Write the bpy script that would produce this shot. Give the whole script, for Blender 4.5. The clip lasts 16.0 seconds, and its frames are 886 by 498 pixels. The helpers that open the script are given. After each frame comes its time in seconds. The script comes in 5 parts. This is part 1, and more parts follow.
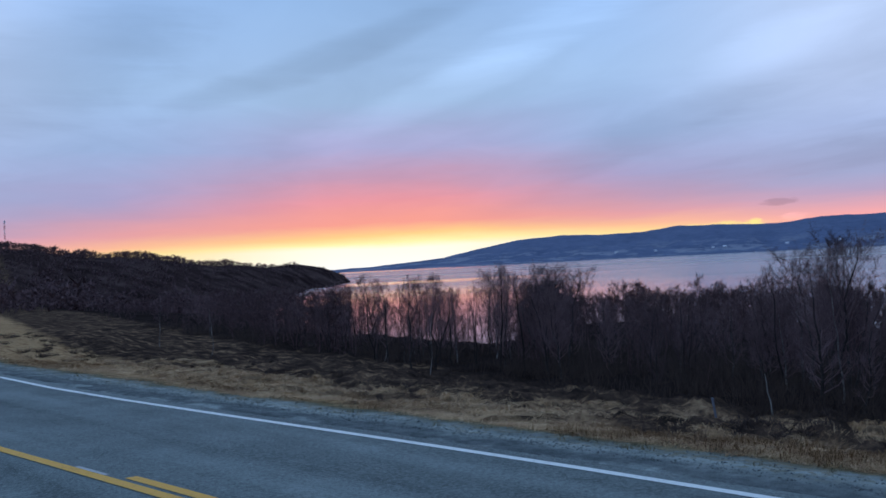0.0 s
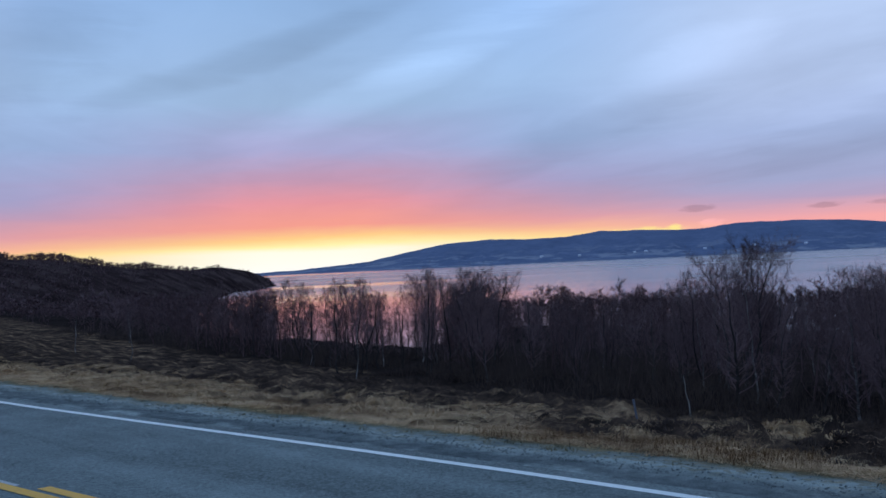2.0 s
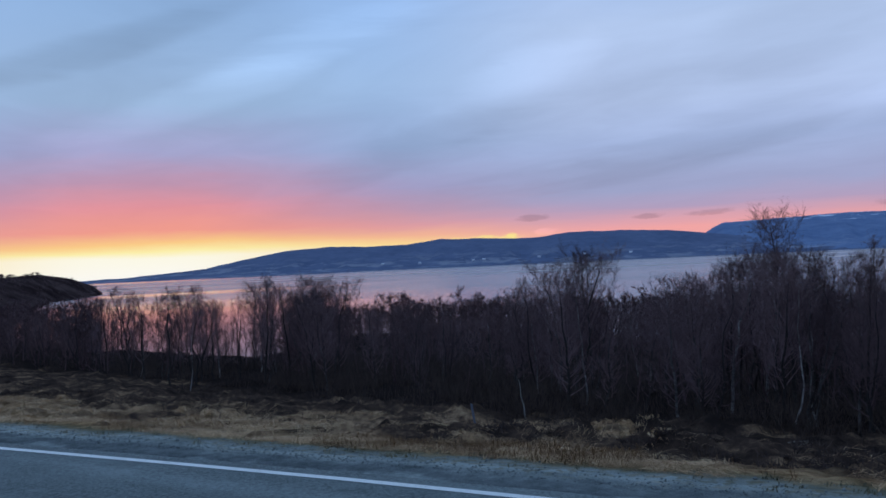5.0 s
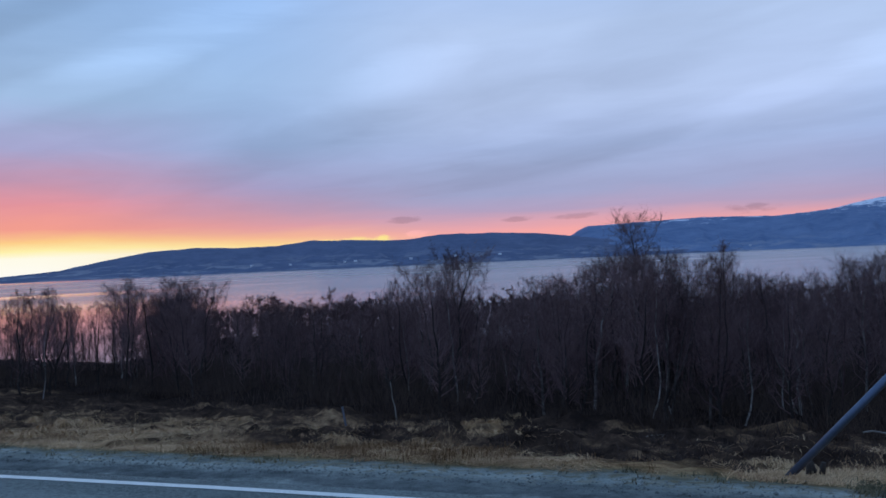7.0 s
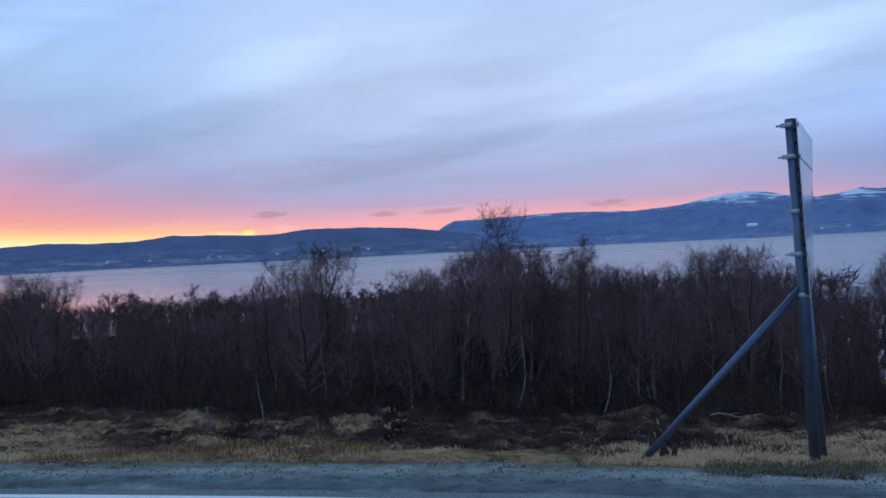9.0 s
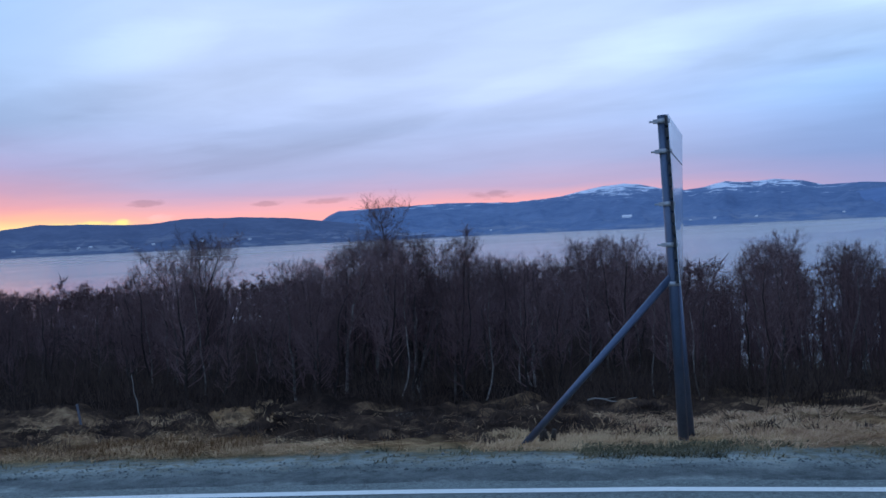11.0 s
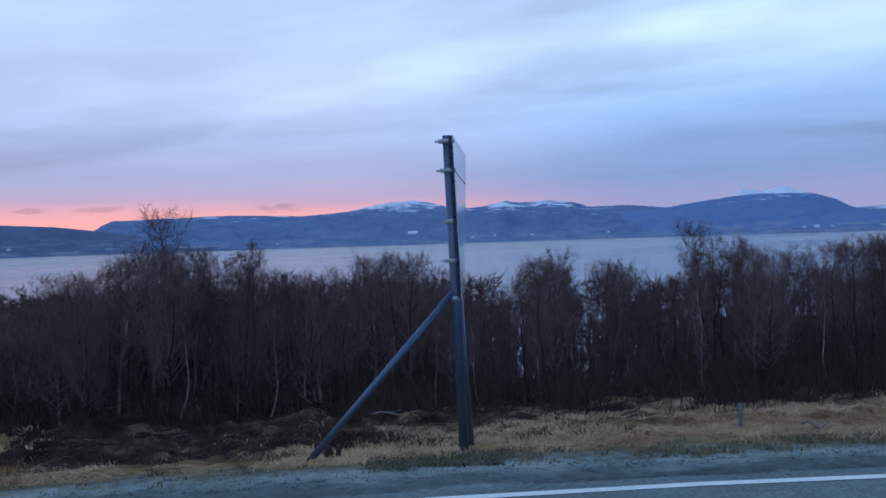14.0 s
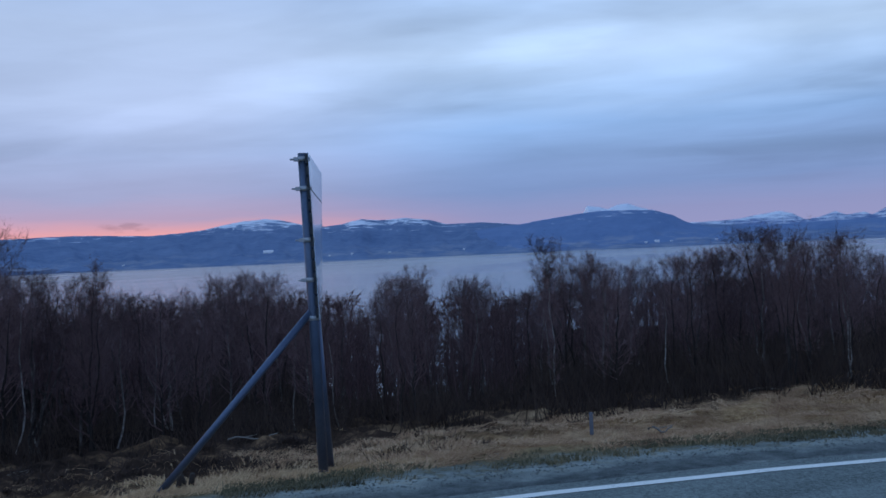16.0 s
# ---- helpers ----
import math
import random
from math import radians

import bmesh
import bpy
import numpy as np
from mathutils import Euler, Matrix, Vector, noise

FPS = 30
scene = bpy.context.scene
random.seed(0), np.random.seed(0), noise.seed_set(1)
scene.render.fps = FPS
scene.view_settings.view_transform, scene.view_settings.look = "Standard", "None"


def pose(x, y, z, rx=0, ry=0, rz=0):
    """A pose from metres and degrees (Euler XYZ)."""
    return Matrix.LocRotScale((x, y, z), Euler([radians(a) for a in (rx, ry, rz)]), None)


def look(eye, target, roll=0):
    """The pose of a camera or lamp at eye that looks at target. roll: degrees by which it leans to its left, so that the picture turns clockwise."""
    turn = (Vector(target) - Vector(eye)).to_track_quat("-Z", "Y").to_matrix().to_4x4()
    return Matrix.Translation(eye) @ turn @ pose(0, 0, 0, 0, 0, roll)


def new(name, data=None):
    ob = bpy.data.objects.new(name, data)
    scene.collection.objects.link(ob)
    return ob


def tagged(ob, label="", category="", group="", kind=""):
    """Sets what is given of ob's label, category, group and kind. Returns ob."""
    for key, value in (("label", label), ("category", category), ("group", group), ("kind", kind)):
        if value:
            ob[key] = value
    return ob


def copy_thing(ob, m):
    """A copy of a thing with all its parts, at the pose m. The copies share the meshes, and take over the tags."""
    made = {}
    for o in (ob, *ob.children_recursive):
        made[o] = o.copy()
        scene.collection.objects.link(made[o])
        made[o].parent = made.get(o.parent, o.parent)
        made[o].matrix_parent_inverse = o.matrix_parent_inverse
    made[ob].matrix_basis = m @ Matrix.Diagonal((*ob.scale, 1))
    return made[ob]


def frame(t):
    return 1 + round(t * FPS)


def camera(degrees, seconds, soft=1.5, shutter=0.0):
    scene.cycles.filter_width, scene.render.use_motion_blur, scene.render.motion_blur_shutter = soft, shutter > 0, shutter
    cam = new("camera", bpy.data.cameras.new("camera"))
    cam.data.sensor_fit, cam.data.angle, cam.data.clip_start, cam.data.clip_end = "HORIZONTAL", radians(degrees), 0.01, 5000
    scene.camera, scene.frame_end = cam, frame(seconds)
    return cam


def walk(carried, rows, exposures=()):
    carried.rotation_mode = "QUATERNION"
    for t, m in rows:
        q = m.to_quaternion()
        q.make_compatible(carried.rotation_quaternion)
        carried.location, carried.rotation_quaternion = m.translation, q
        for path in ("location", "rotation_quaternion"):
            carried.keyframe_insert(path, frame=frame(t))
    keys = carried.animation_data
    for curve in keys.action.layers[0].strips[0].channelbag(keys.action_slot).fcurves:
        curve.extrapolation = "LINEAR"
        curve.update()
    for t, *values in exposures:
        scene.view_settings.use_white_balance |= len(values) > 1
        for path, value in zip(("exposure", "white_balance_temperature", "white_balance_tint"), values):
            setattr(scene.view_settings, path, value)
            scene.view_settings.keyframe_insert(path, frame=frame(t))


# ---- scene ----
# ---------------------------------------------------------------- camera
# One place on the near road shoulder, turning to the right; the eye is 2 m above the far edge line.
EYE = 2.0
cam = camera(54.94, 16.0, soft=1.6)
ROWS = [  # seconds, heading to the right, upward tilt, lean to the right (degrees)
    (0, 0.02, 0.95, 2.93), (0.5, 1.41, 1.10, 2.88), (1, 2.61, 1.14, 2.78), (1.5, 3.84, 1.03, 2.79),
    (2, 4.93, 0.96, 2.71), (2.5, 6.47, 0.95, 2.80), (3, 8.37, 0.76, 2.74), (3.5, 10.74, 0.87, 2.63),
    (4, 12.91, 0.95, 2.61), (6.5, 20.85, 0.83, 2.58), (7, 24.19, 0.71, 2.53), (7.5, 27.11, 0.38, 2.52),
    (8, 29.20, -0.10, 2.55), (8.5, 31.42, -0.12, 2.54), (9, 33.00, -0.05, 2.82), (11.5, 42.67, -1.39, 2.57),
    (12, 44.84, -1.36, 2.35), (12.5, 48.15, -0.44, 1.81), (13, 50.02, -0.52, 1.66), (13.5, 52.22, -0.74, 1.58),
    (14, 54.99, -0.64, 1.80), (14.5, 57.55, -1.11, 1.63), (15, 60.48, -0.53, 1.95), (15.5, 62.60, -0.08, 2.30),
    (16, 64.59, 0.21, 2.51),
]
walk(cam, [(t, pose(0, 0, EYE, 0, 0, -a) @ pose(0, 0, 0, 90 + p) @ pose(0, 0, 0, 0, 0, -r)) for t, a, p, r in ROWS],
     exposures=[(0, 0.06), (2, 0.0), (4, -0.09), (7, -0.05), (8.2, 0.08), (9.5, 0.16), (11.3, 0.27), (12.5, 0.23), (14.5, 0.19), (15.2, 0.06), (16, -0.02)])

# ---------------------------------------------------------------- node helpers
WATER_Z = -12.0
SUN_AZ = -4.0


class Nodes:
    """Short names for building a node tree."""

    def __init__(self, tree):
        self.tree = tree
        tree.nodes.clear()

    def add(self, kind, **sets):
        n = self.tree.nodes.new(kind)
        for k, v in sets.items():
            if k == "noise_dimensions":
                n.noise_dimensions = v
            elif k == "operation":
                n.operation = v
            elif k == "data_type":
                n.data_type = v
            elif k == "blend_type":
                n.blend_type = v
            elif k == "clamp":
                n.use_clamp = v
        return n

    def wire(self, value, socket):
        if isinstance(value, bpy.types.NodeSocket):
            self.tree.links.new(value, socket)
        else:
            socket.default_value = value

    def math(self, op, a, b=0.0, c=0.0, clamp=False):
        n = self.add("ShaderNodeMath", operation=op, clamp=clamp)
        for i, v in enumerate((a, b, c)):
            self.wire(v, n.inputs[i])
        return n.outputs[0]

    def vmath(self, op, a, b=(0, 0, 0)):
        n = self.add("ShaderNodeVectorMath", operation=op)
        self.wire(a, n.inputs[0])
        self.wire(b, n.inputs[1])
        return n.outputs[0]

    def split(self, v):
        n = self.add("ShaderNodeSeparateXYZ")
        self.wire(v, n.inputs[0])
        return n.outputs

    def join(self, x, y, z):
        n = self.add("ShaderNodeCombineXYZ")
        for i, v in enumerate((x, y, z)):
            self.wire(v, n.inputs[i])
        return n.outputs[0]

    def noise(self, vec, scale, detail=4.0, rough=0.5, distort=0.0):
        n = self.add("ShaderNodeTexNoise")
        self.wire(vec, n.inputs["Vector"])
        n.inputs["Scale"].default_value = scale
        n.inputs["Detail"].default_value = detail
        n.inputs["Roughness"].default_value = rough
        n.inputs["Distortion"].default_value = distort
        return n.outputs["Fac"]

    def ramp(self, fac, stops):
        n = self.add("ShaderNodeValToRGB")
        self.wire(fac, n.inputs[0])
        el = n.color_ramp.elements
        while len(el) < len(stops):
            el.new(0.5)
        for e, (at, col) in zip(el, stops):
            e.position = at
            e.color = (*col, 1) if len(col) == 3 else col
        return n.outputs[0]

    def rng(self, v, a, b, lo=0.0, hi=1.0, smooth=False):
        n = self.add("ShaderNodeMapRange")
        n.interpolation_type = "SMOOTHSTEP" if smooth else "LINEAR"
        self.wire(v, n.inputs[0])
        for i, x in enumerate((a, b, lo, hi)):
            n.inputs[1 + i].default_value = x
        return n.outputs[0]

    def mix(self, fac, a, b, blend="MIX"):
        n = self.add("ShaderNodeMix", data_type="RGBA", blend_type=blend)
        self.wire(fac, n.inputs[0])
        for v, s in ((a, n.inputs[6]), (b, n.inputs[7])):
            self.wire((*v, 1) if isinstance(v, tuple) and len(v) == 3 else v, s)
        return n.outputs[2]


def srgb(*c):
    return tuple((v / 255 / 12.92) if v <= 10 else ((v / 255 + 0.055) / 1.055) ** 2.4 for v in c)


# ---------------------------------------------------------------- world: cloudy sky after sundown
world = bpy.data.worlds.new("sky")
scene.world = world
world.use_nodes = True
W = Nodes(world.node_tree)
way = W.add("ShaderNodeTexCoord").outputs["Generated"]
dx, dy, dz = W.split(way)
elev = W.math("MULTIPLY", W.math("ARCSINE", dz), 180 / math.pi)
head = W.math("MULTIPLY", W.math("ARCTAN2", dx, dy), 180 / math.pi)
# cloud deck: streaks that run away towards the left horizon
deck = W.math("ADD", W.math("MAXIMUM", dz, 0.0), 0.06)
px, py = W.math("DIVIDE", dx, deck), W.math("DIVIDE", dy, deck)
ca, sa = math.cos(radians(14)), math.sin(radians(14))
along = W.math("ADD", W.math("MULTIPLY", px, -sa), W.math("MULTIPLY", py, ca))
across = W.math("ADD", W.math("MULTIPLY", px, ca), W.math("MULTIPLY", py, sa))
streak = W.noise(W.join(W.math("MULTIPLY", along, 0.26), across, 3.1), 0.62, 4.0, 0.42, 0.4)
broad = W.noise(W.join(W.math("MULTIPLY", along, 0.5), across, 8.0), 0.36, 3.0, 0.5, 0.3)
wisp = W.noise(W.join(W.math("MULTIPLY", head, 0.035), W.math("MULTIPLY", elev, 0.28), 1.7), 2.2, 5.0, 0.6, 0.4)
warp = W.math("MULTIPLY_ADD", wisp, 1.6, -0.8)
warp = W.math("MULTIPLY", warp, W.rng(elev, 0.8, 5.0, 0.3, 1.0))
lift = W.math("DIVIDE", W.math("ADD", elev, warp), 24.0, clamp=True)


def sky_ramp(stops):
    return W.ramp(lift, [((e) / 24.0, srgb(*c)) for e, c in stops])


r0 = sky_ramp([(0.0, (255, 255, 248)), (1.2, (255, 254, 236)), (1.6, (255, 244, 176)), (2.1, (254, 208, 140)), (2.9, (244, 159, 146)),
               (4.3, (229, 150, 161)), (6.0, (190, 150, 178)), (8.0, (162, 163, 202)), (11.0, (153, 179, 213)), (24.0, (132, 172, 222))])
r1 = sky_ramp([(0.0, (255, 232, 172)), (1.5, (254, 218, 150)), (1.95, (247, 186, 150)), (2.7, (228, 160, 164)), (3.8, (192, 155, 182)),
               (5.2, (164, 160, 200)), (8.0, (151, 174, 214)), (12.0, (158, 187, 226)), (24.0, (136, 174, 228))])
r2 = sky_ramp([(0.0, (250, 170, 164)), (1.7, (246, 170, 170)), (2.2, (226, 166, 178)), (3.0, (182, 162, 194)), (4.4, (162, 168, 206)), (7.0, (167, 184, 224)),
               (10.0, (181, 198, 234)), (15.0, (184, 204, 240)), (24.0, (140, 176, 230))])
r3 = sky_ramp([(0.0, (156, 154, 197)), (2.2, (146, 152, 197)), (4.0, (128, 152, 201)), (8.0, (140, 174, 222)), (13.0, (184, 209, 243)), (24.0, (140, 176, 230))])
off = W.math("ABSOLUTE", W.math("ADD", head, -SUN_AZ))
sky = W.mix(W.rng(off, 2, 19, smooth=True), r0, r1)
sky = W.mix(W.rng(off, 14, 31, smooth=True), sky, r2)
sky = W.mix(W.rng(off, 50, 74, smooth=True), sky, r3)
sky = W.mix(W.rng(off, 110, 170, smooth=True), sky, srgb(112, 136, 182))
tone = W.math("ADD", W.math("MULTIPLY", streak, 1.0), W.math("MULTIPLY", broad, 0.8))
mottle = W.noise(W.join(W.math("MULTIPLY", along, 0.7), across, 5.0), 1.9, 5.0, 0.55, 0.8)
gain = W.math("ADD", W.rng(tone, 0.62, 1.18, 0.89, 1.15), W.math("MULTIPLY_ADD", mottle, 0.22, -0.11))
torn = W.math("MULTIPLY", W.rng(head, 36, 62), W.rng(W.noise(W.join(W.math("MULTIPLY", along, 0.75), across, 12.0), 1.0, 4.0, 0.5, 0.3), 0.36, 0.66, -0.14, 0.16))
gain = W.math("ADD", gain, W.math("MULTIPLY", torn, W.rng(elev, 5.0, 10.0)))
deep = W.rng(elev, 1.5, 8.0)
gain = W.math("ADD", W.math("MULTIPLY", W.math("ADD", gain, -1.0), deep), 1.0)


puff = W.noise(W.join(W.math("MULTIPLY", head, 0.6), W.math("MULTIPLY", elev, 1.8), 2.2), 1.3, 4.0, 0.6)


def bank(az, el, across_az, across_el, amount):
    """A lighter or darker cloud bank in the deck, rising to the right along the streaks."""
    tilt = 0.03 if across_el < 0.6 else 0.32 if az < 20 else 0.22 if az < 50 else 0.12
    u = W.math("DIVIDE", W.math("SUBTRACT", head, az), across_az)
    v = W.math("DIVIDE", W.math("SUBTRACT", W.math("SUBTRACT", elev, el), W.math("MULTIPLY", u, across_az * tilt)), across_el)
    q = W.math("ADD", W.math("MULTIPLY", u, u), W.math("MULTIPLY", v, v))
    q = W.math("ADD", q, W.math("MULTIPLY_ADD", wisp, 2.0, -1.0))
    if across_el < 0.6:
        q = W.math("ADD", q, W.math("MULTIPLY_ADD", puff, 5.0, -2.5))
    if across_el > 1:
        q = W.math("ADD", q, W.math("MULTIPLY_ADD", streak, 5.0, -2.5))
    return W.math("MULTIPLY", W.rng(q, 1.6, 0.0, smooth=True), amount)


for one in (bank(71, 12.8, 7, 1.3, 0.20), bank(56, 11.2, 9, 1.5, 0.14), bank(77, 10.5, 9, 2.6, 0.12), bank(62, 7.0, 8, 2.0, 0.10), bank(46, 9.4, 5, 0.9, 0.10),
            bank(22, 12.4, 5, 1.8, 0.14), bank(1, 11.6, 9, 1.3, 0.15), bank(8, 16.5, 9, 2.4, 0.10), bank(9, 15.2, 8, 1.6, 0.12), bank(-8, 13.6, 10, 1.2, -0.17), bank(-24, 13.0, 11, 3.4, -0.18), bank(25, 9.0, 8, 3.0, -0.08), bank(39, 13.5, 6, 3.0, -0.07),
            bank(91, 7.0, 10, 2.6, -0.15), bank(94, 9.6, 6, 1.6, -0.10), bank(66, 15.5, 6, 1.0, -0.12), bank(14, 8.0, 9, 1.5, -0.10), bank(33, 7.2, 10, 1.5, -0.10),
            bank(21.6, 2.75, 1.0, 0.22, -0.22), bank(29.3, 2.5, 0.9, 0.16, -0.22), bank(33.2, 2.55, 1.3, 0.18, -0.20), bank(44.3, 2.45, 1.6, 0.30, -0.22), bank(22.6, 1.8, 0.8, 0.25, 0.15)):
    gain = W.math("ADD", gain, one)
cool = W.join(W.math("MULTIPLY", gain, W.rng(elev, 3, 10, 1.0, 0.97)), gain, W.math("MULTIPLY", gain, W.rng(elev, 3, 10, 1.0, 1.02)))
sky = W.mix(1.0, sky, cool, "MULTIPLY")
flare = W.math("MULTIPLY", bank(20.3, 1.5, 0.40, 0.40, 1.0), 0.6)
flare = W.math("ADD", flare, bank(17.6, 1.42, 3.4, 0.30, 0.75), clamp=True)
sky = W.mix(flare, sky, srgb(255, 232, 150))
clear = W.add("ShaderNodeTexSky")
clear.sky_type = "NISHITA"
clear.sun_disc = False
clear.sun_elevation = radians(0.6)
clear.sun_rotation = radians(SUN_AZ)
sky = W.mix(1.0, sky, W.vmath("MULTIPLY", clear.outputs[0], (0.0015, 0.0015, 0.0015)), "ADD")
bg = W.add("ShaderNodeBackground")
W.wire(sky, bg.inputs[0])
bg.inputs[1].default_value = 1.0
out = W.add("ShaderNodeOutputWorld")
W.wire(bg.outputs[0], out.inputs[0])

# the sun has just gone down behind the far hills: only a broad weak glow is left of it
lamp = new("sun", bpy.data.lights.new("sun", "SUN"))
lamp.data.energy, lamp.data.angle, lamp.data.color = 0.05, radians(40), (1.0, 0.62, 0.40)
a = radians(SUN_AZ)
lamp.matrix_world = look((math.sin(a) * 50, math.cos(a) * 50, 5.0), (0, 0, 0))


# ---------------------------------------------------------------- materials
def material(name, build, rough=0.9, metal=0.0, spec=0.5):
    m = bpy.data.materials.new(name)
    m.use_nodes = True
    N = Nodes(m.node_tree)
    bsdf = N.add("ShaderNodeBsdfPrincipled")
    end = N.add("ShaderNodeOutputMaterial")
    N.wire(bsdf.outputs[0], end.inputs[0])
    bsdf.inputs["Roughness"].default_value = rough
    bsdf.inputs["Metallic"].default_value = metal
    bsdf.inputs["Specular IOR Level"].default_value = spec
    build(N, bsdf)
    return m


def place(N):
    return N.add("ShaderNodeNewGeometry").outputs["Position"]


def bump(N, bsdf, height, strength=0.4, distance=0.02):
    b = N.add("ShaderNodeBump")
    b.inputs["Strength"].default_value = strength
    b.inputs["Distance"].default_value = distance
    N.wire(height, b.inputs["Height"])
    N.wire(b.outputs[0], bsdf.inputs["Normal"])


def speckled(c0, c1, scale, fine=110.0, relief=0.3, depth=0.02):
    def build(N, bsdf):
        p = place(N)
        big = N.noise(p, scale, 5, 0.6)
        small = N.noise(p, fine, 3, 0.6)
        f = N.math("ADD", N.math("MULTIPLY", big, 0.65), N.math("MULTIPLY", small, 0.35))
        N.wire(N.ramp(f, [(0.3, c0), (0.7, c1)]), bsdf.inputs["Base Color"])
        bump(N, bsdf, f, relief, depth)
    return build


U = Vector((0.6953, -0.7187, 0))   # along the road, to the right
V = Vector((0.7187, 0.6953, 0))    # across the road, towards the fjord


def road_axes(N):
    p = place(N)
    d = N.add("ShaderNodeVectorMath", operation="DOT_PRODUCT")
    N.wire(p, d.inputs[0])
    d.inputs[1].default_value = U
    e = N.add("ShaderNodeVectorMath", operation="DOT_PRODUCT")
    N.wire(p, e.inputs[0])
    e.inputs[1].default_value = V
    return p, d.outputs["Value"], e.outputs["Value"]


def build_asphalt(N, bsdf):
    p, s, n = road_axes(N)
    grit = N.math("ADD", N.math("MULTIPLY", N.noise(p, 90, 2, 0.7), 0.5), N.math("MULTIPLY", N.noise(p, 26, 3, 0.7), 0.5))
    blot = N.noise(p, 1.3, 5, 0.6)
    wheel = N.noise(N.join(N.math("MULTIPLY", s, 0.06), n, 0.0), 1.6, 3, 0.5)
    f = N.math("ADD", N.math("ADD", N.math("MULTIPLY", grit, 0.66), N.math("MULTIPLY", blot, 0.12)), N.math("MULTIPLY", wheel, 0.22))
    N.wire(N.ramp(f, [(0.40, (0.060, 0.074, 0.068)), (0.60, (0.265, 0.308, 0.275))]), bsdf.inputs["Base Color"])
    bump(N, bsdf, grit, 0.5, 0.006)


def build_paint(c):
    def build(N, bsdf):
        p = place(N)
        wear = N.math("ADD", N.math("MULTIPLY", N.noise(p, 45, 3, 0.7), 0.6), N.math("MULTIPLY", N.noise(p, 2.0, 3, 0.6), 0.4))
        N.wire(N.ramp(wear, [(0.3, tuple(v * 0.45 for v in c)), (0.45, c)]), bsdf.inputs["Base Color"])
        bump(N, bsdf, wear, 0.3, 0.004)
    return build


def build_ground(N, bsdf):
    """Gravel beside the road, bleached grass, then dark heath and wood floor; bands follow the road."""
    p, s, n = road_axes(N)
    bend = N.rng(s, -20, -2, 5.95, 6.55)
    bend = N.math("SUBTRACT", bend, N.rng(s, 0, 9, 0, 0.9))
    w = N.math("SUBTRACT", n, bend)
    far = N.math("MULTIPLY", N.math("MAXIMUM", N.math("SUBTRACT", -18.0, s), 0.0), 0.25)
    near = N.math("ADD", N.math("SUBTRACT", far, N.rng(s, 2.0, 9.0, 0.0, 2.6)), N.rng(s, -6.0, -26.0, 0.0, 5.5))
    far = N.math("ADD", far, N.rng(s, 1.0, 8.0, 0.0, 0.6))
    jag = N.math("MULTIPLY_ADD", N.noise(p, 0.9, 5, 0.65), 3.0, -1.5)
    wj = N.math("ADD", w, N.math("MULTIPLY", jag, 0.5))
    grit = N.noise(p, 55, 3, 0.7)
    blot = N.noise(p, 1.7, 5, 0.6)
    mid = N.noise(p, 7.5, 4, 0.65)
    lane = N.noise(N.join(N.math("MULTIPLY", s, 0.12), n, 0.0), 2.6, 3, 0.5)
    fine = N.math("ADD", N.math("MULTIPLY", mid, 0.6), N.math("MULTIPLY", grit, 0.4))
    gravel = N.ramp(N.math("ADD", N.math("ADD", N.math("MULTIPLY", fine, 0.45), N.math("MULTIPLY", blot, 0.25)), N.math("MULTIPLY", lane, 0.30)),
                    [(0.36, (0.15, 0.172, 0.158)), (0.50, (0.36, 0.395, 0.352)), (0.64, (0.60, 0.64, 0.56))])
    green = N.ramp(N.math("ADD", N.math("MULTIPLY", fine, 0.5), N.math("MULTIPLY", blot, 0.5)), [(0.35, (0.075, 0.080, 0.045)), (0.5, (0.18, 0.155, 0.085)), (0.65, (0.34, 0.25, 0.14))])
    straw = N.ramp(N.math("ADD", N.math("MULTIPLY", blot, 0.5), N.math("MULTIPLY", fine, 0.5)),
                   [(0.37, (0.10, 0.055, 0.028)), (0.45, (0.35, 0.195, 0.092)), (0.53, (0.62, 0.39, 0.19)), (0.62, (0.82, 0.58, 0.31))])
    far = N.math("SUBTRACT", far, N.math("MULTIPLY", N.rng(s, -16, -9), N.rng(s, 3, 0, 0.0, 1.0)))
    scrub = N.math("MULTIPLY", N.math("MULTIPLY", N.rng(s, -11.0, -3.0, smooth=True), N.rng(s, 3.4, 1.8, smooth=True)), -0.065)
    scrub = N.math("ADD", scrub, N.math("MULTIPLY", N.rng(s, -6.0, -13.0), N.rng(w, 5.0, 9.0, 0.0, -0.045)))
    heath = N.ramp(N.math("ADD", N.math("ADD", N.math("MULTIPLY", N.noise(p, 1.15, 5, 0.6), 0.62), N.math("MULTIPLY", fine, 0.38)), scrub),
                   [(0.36, (0.032, 0.022, 0.018)), (0.48, (0.095, 0.060, 0.041)), (0.545, (0.28, 0.17, 0.095)), (0.66, (0.60, 0.40, 0.22))])
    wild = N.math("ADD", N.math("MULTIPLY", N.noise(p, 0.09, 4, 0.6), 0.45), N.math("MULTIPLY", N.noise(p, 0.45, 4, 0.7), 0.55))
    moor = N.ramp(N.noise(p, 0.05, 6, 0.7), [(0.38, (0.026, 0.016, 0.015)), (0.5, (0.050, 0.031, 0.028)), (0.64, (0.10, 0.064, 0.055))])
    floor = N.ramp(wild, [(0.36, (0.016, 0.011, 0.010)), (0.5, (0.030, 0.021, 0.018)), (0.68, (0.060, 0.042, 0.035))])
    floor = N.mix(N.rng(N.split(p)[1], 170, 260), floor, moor)
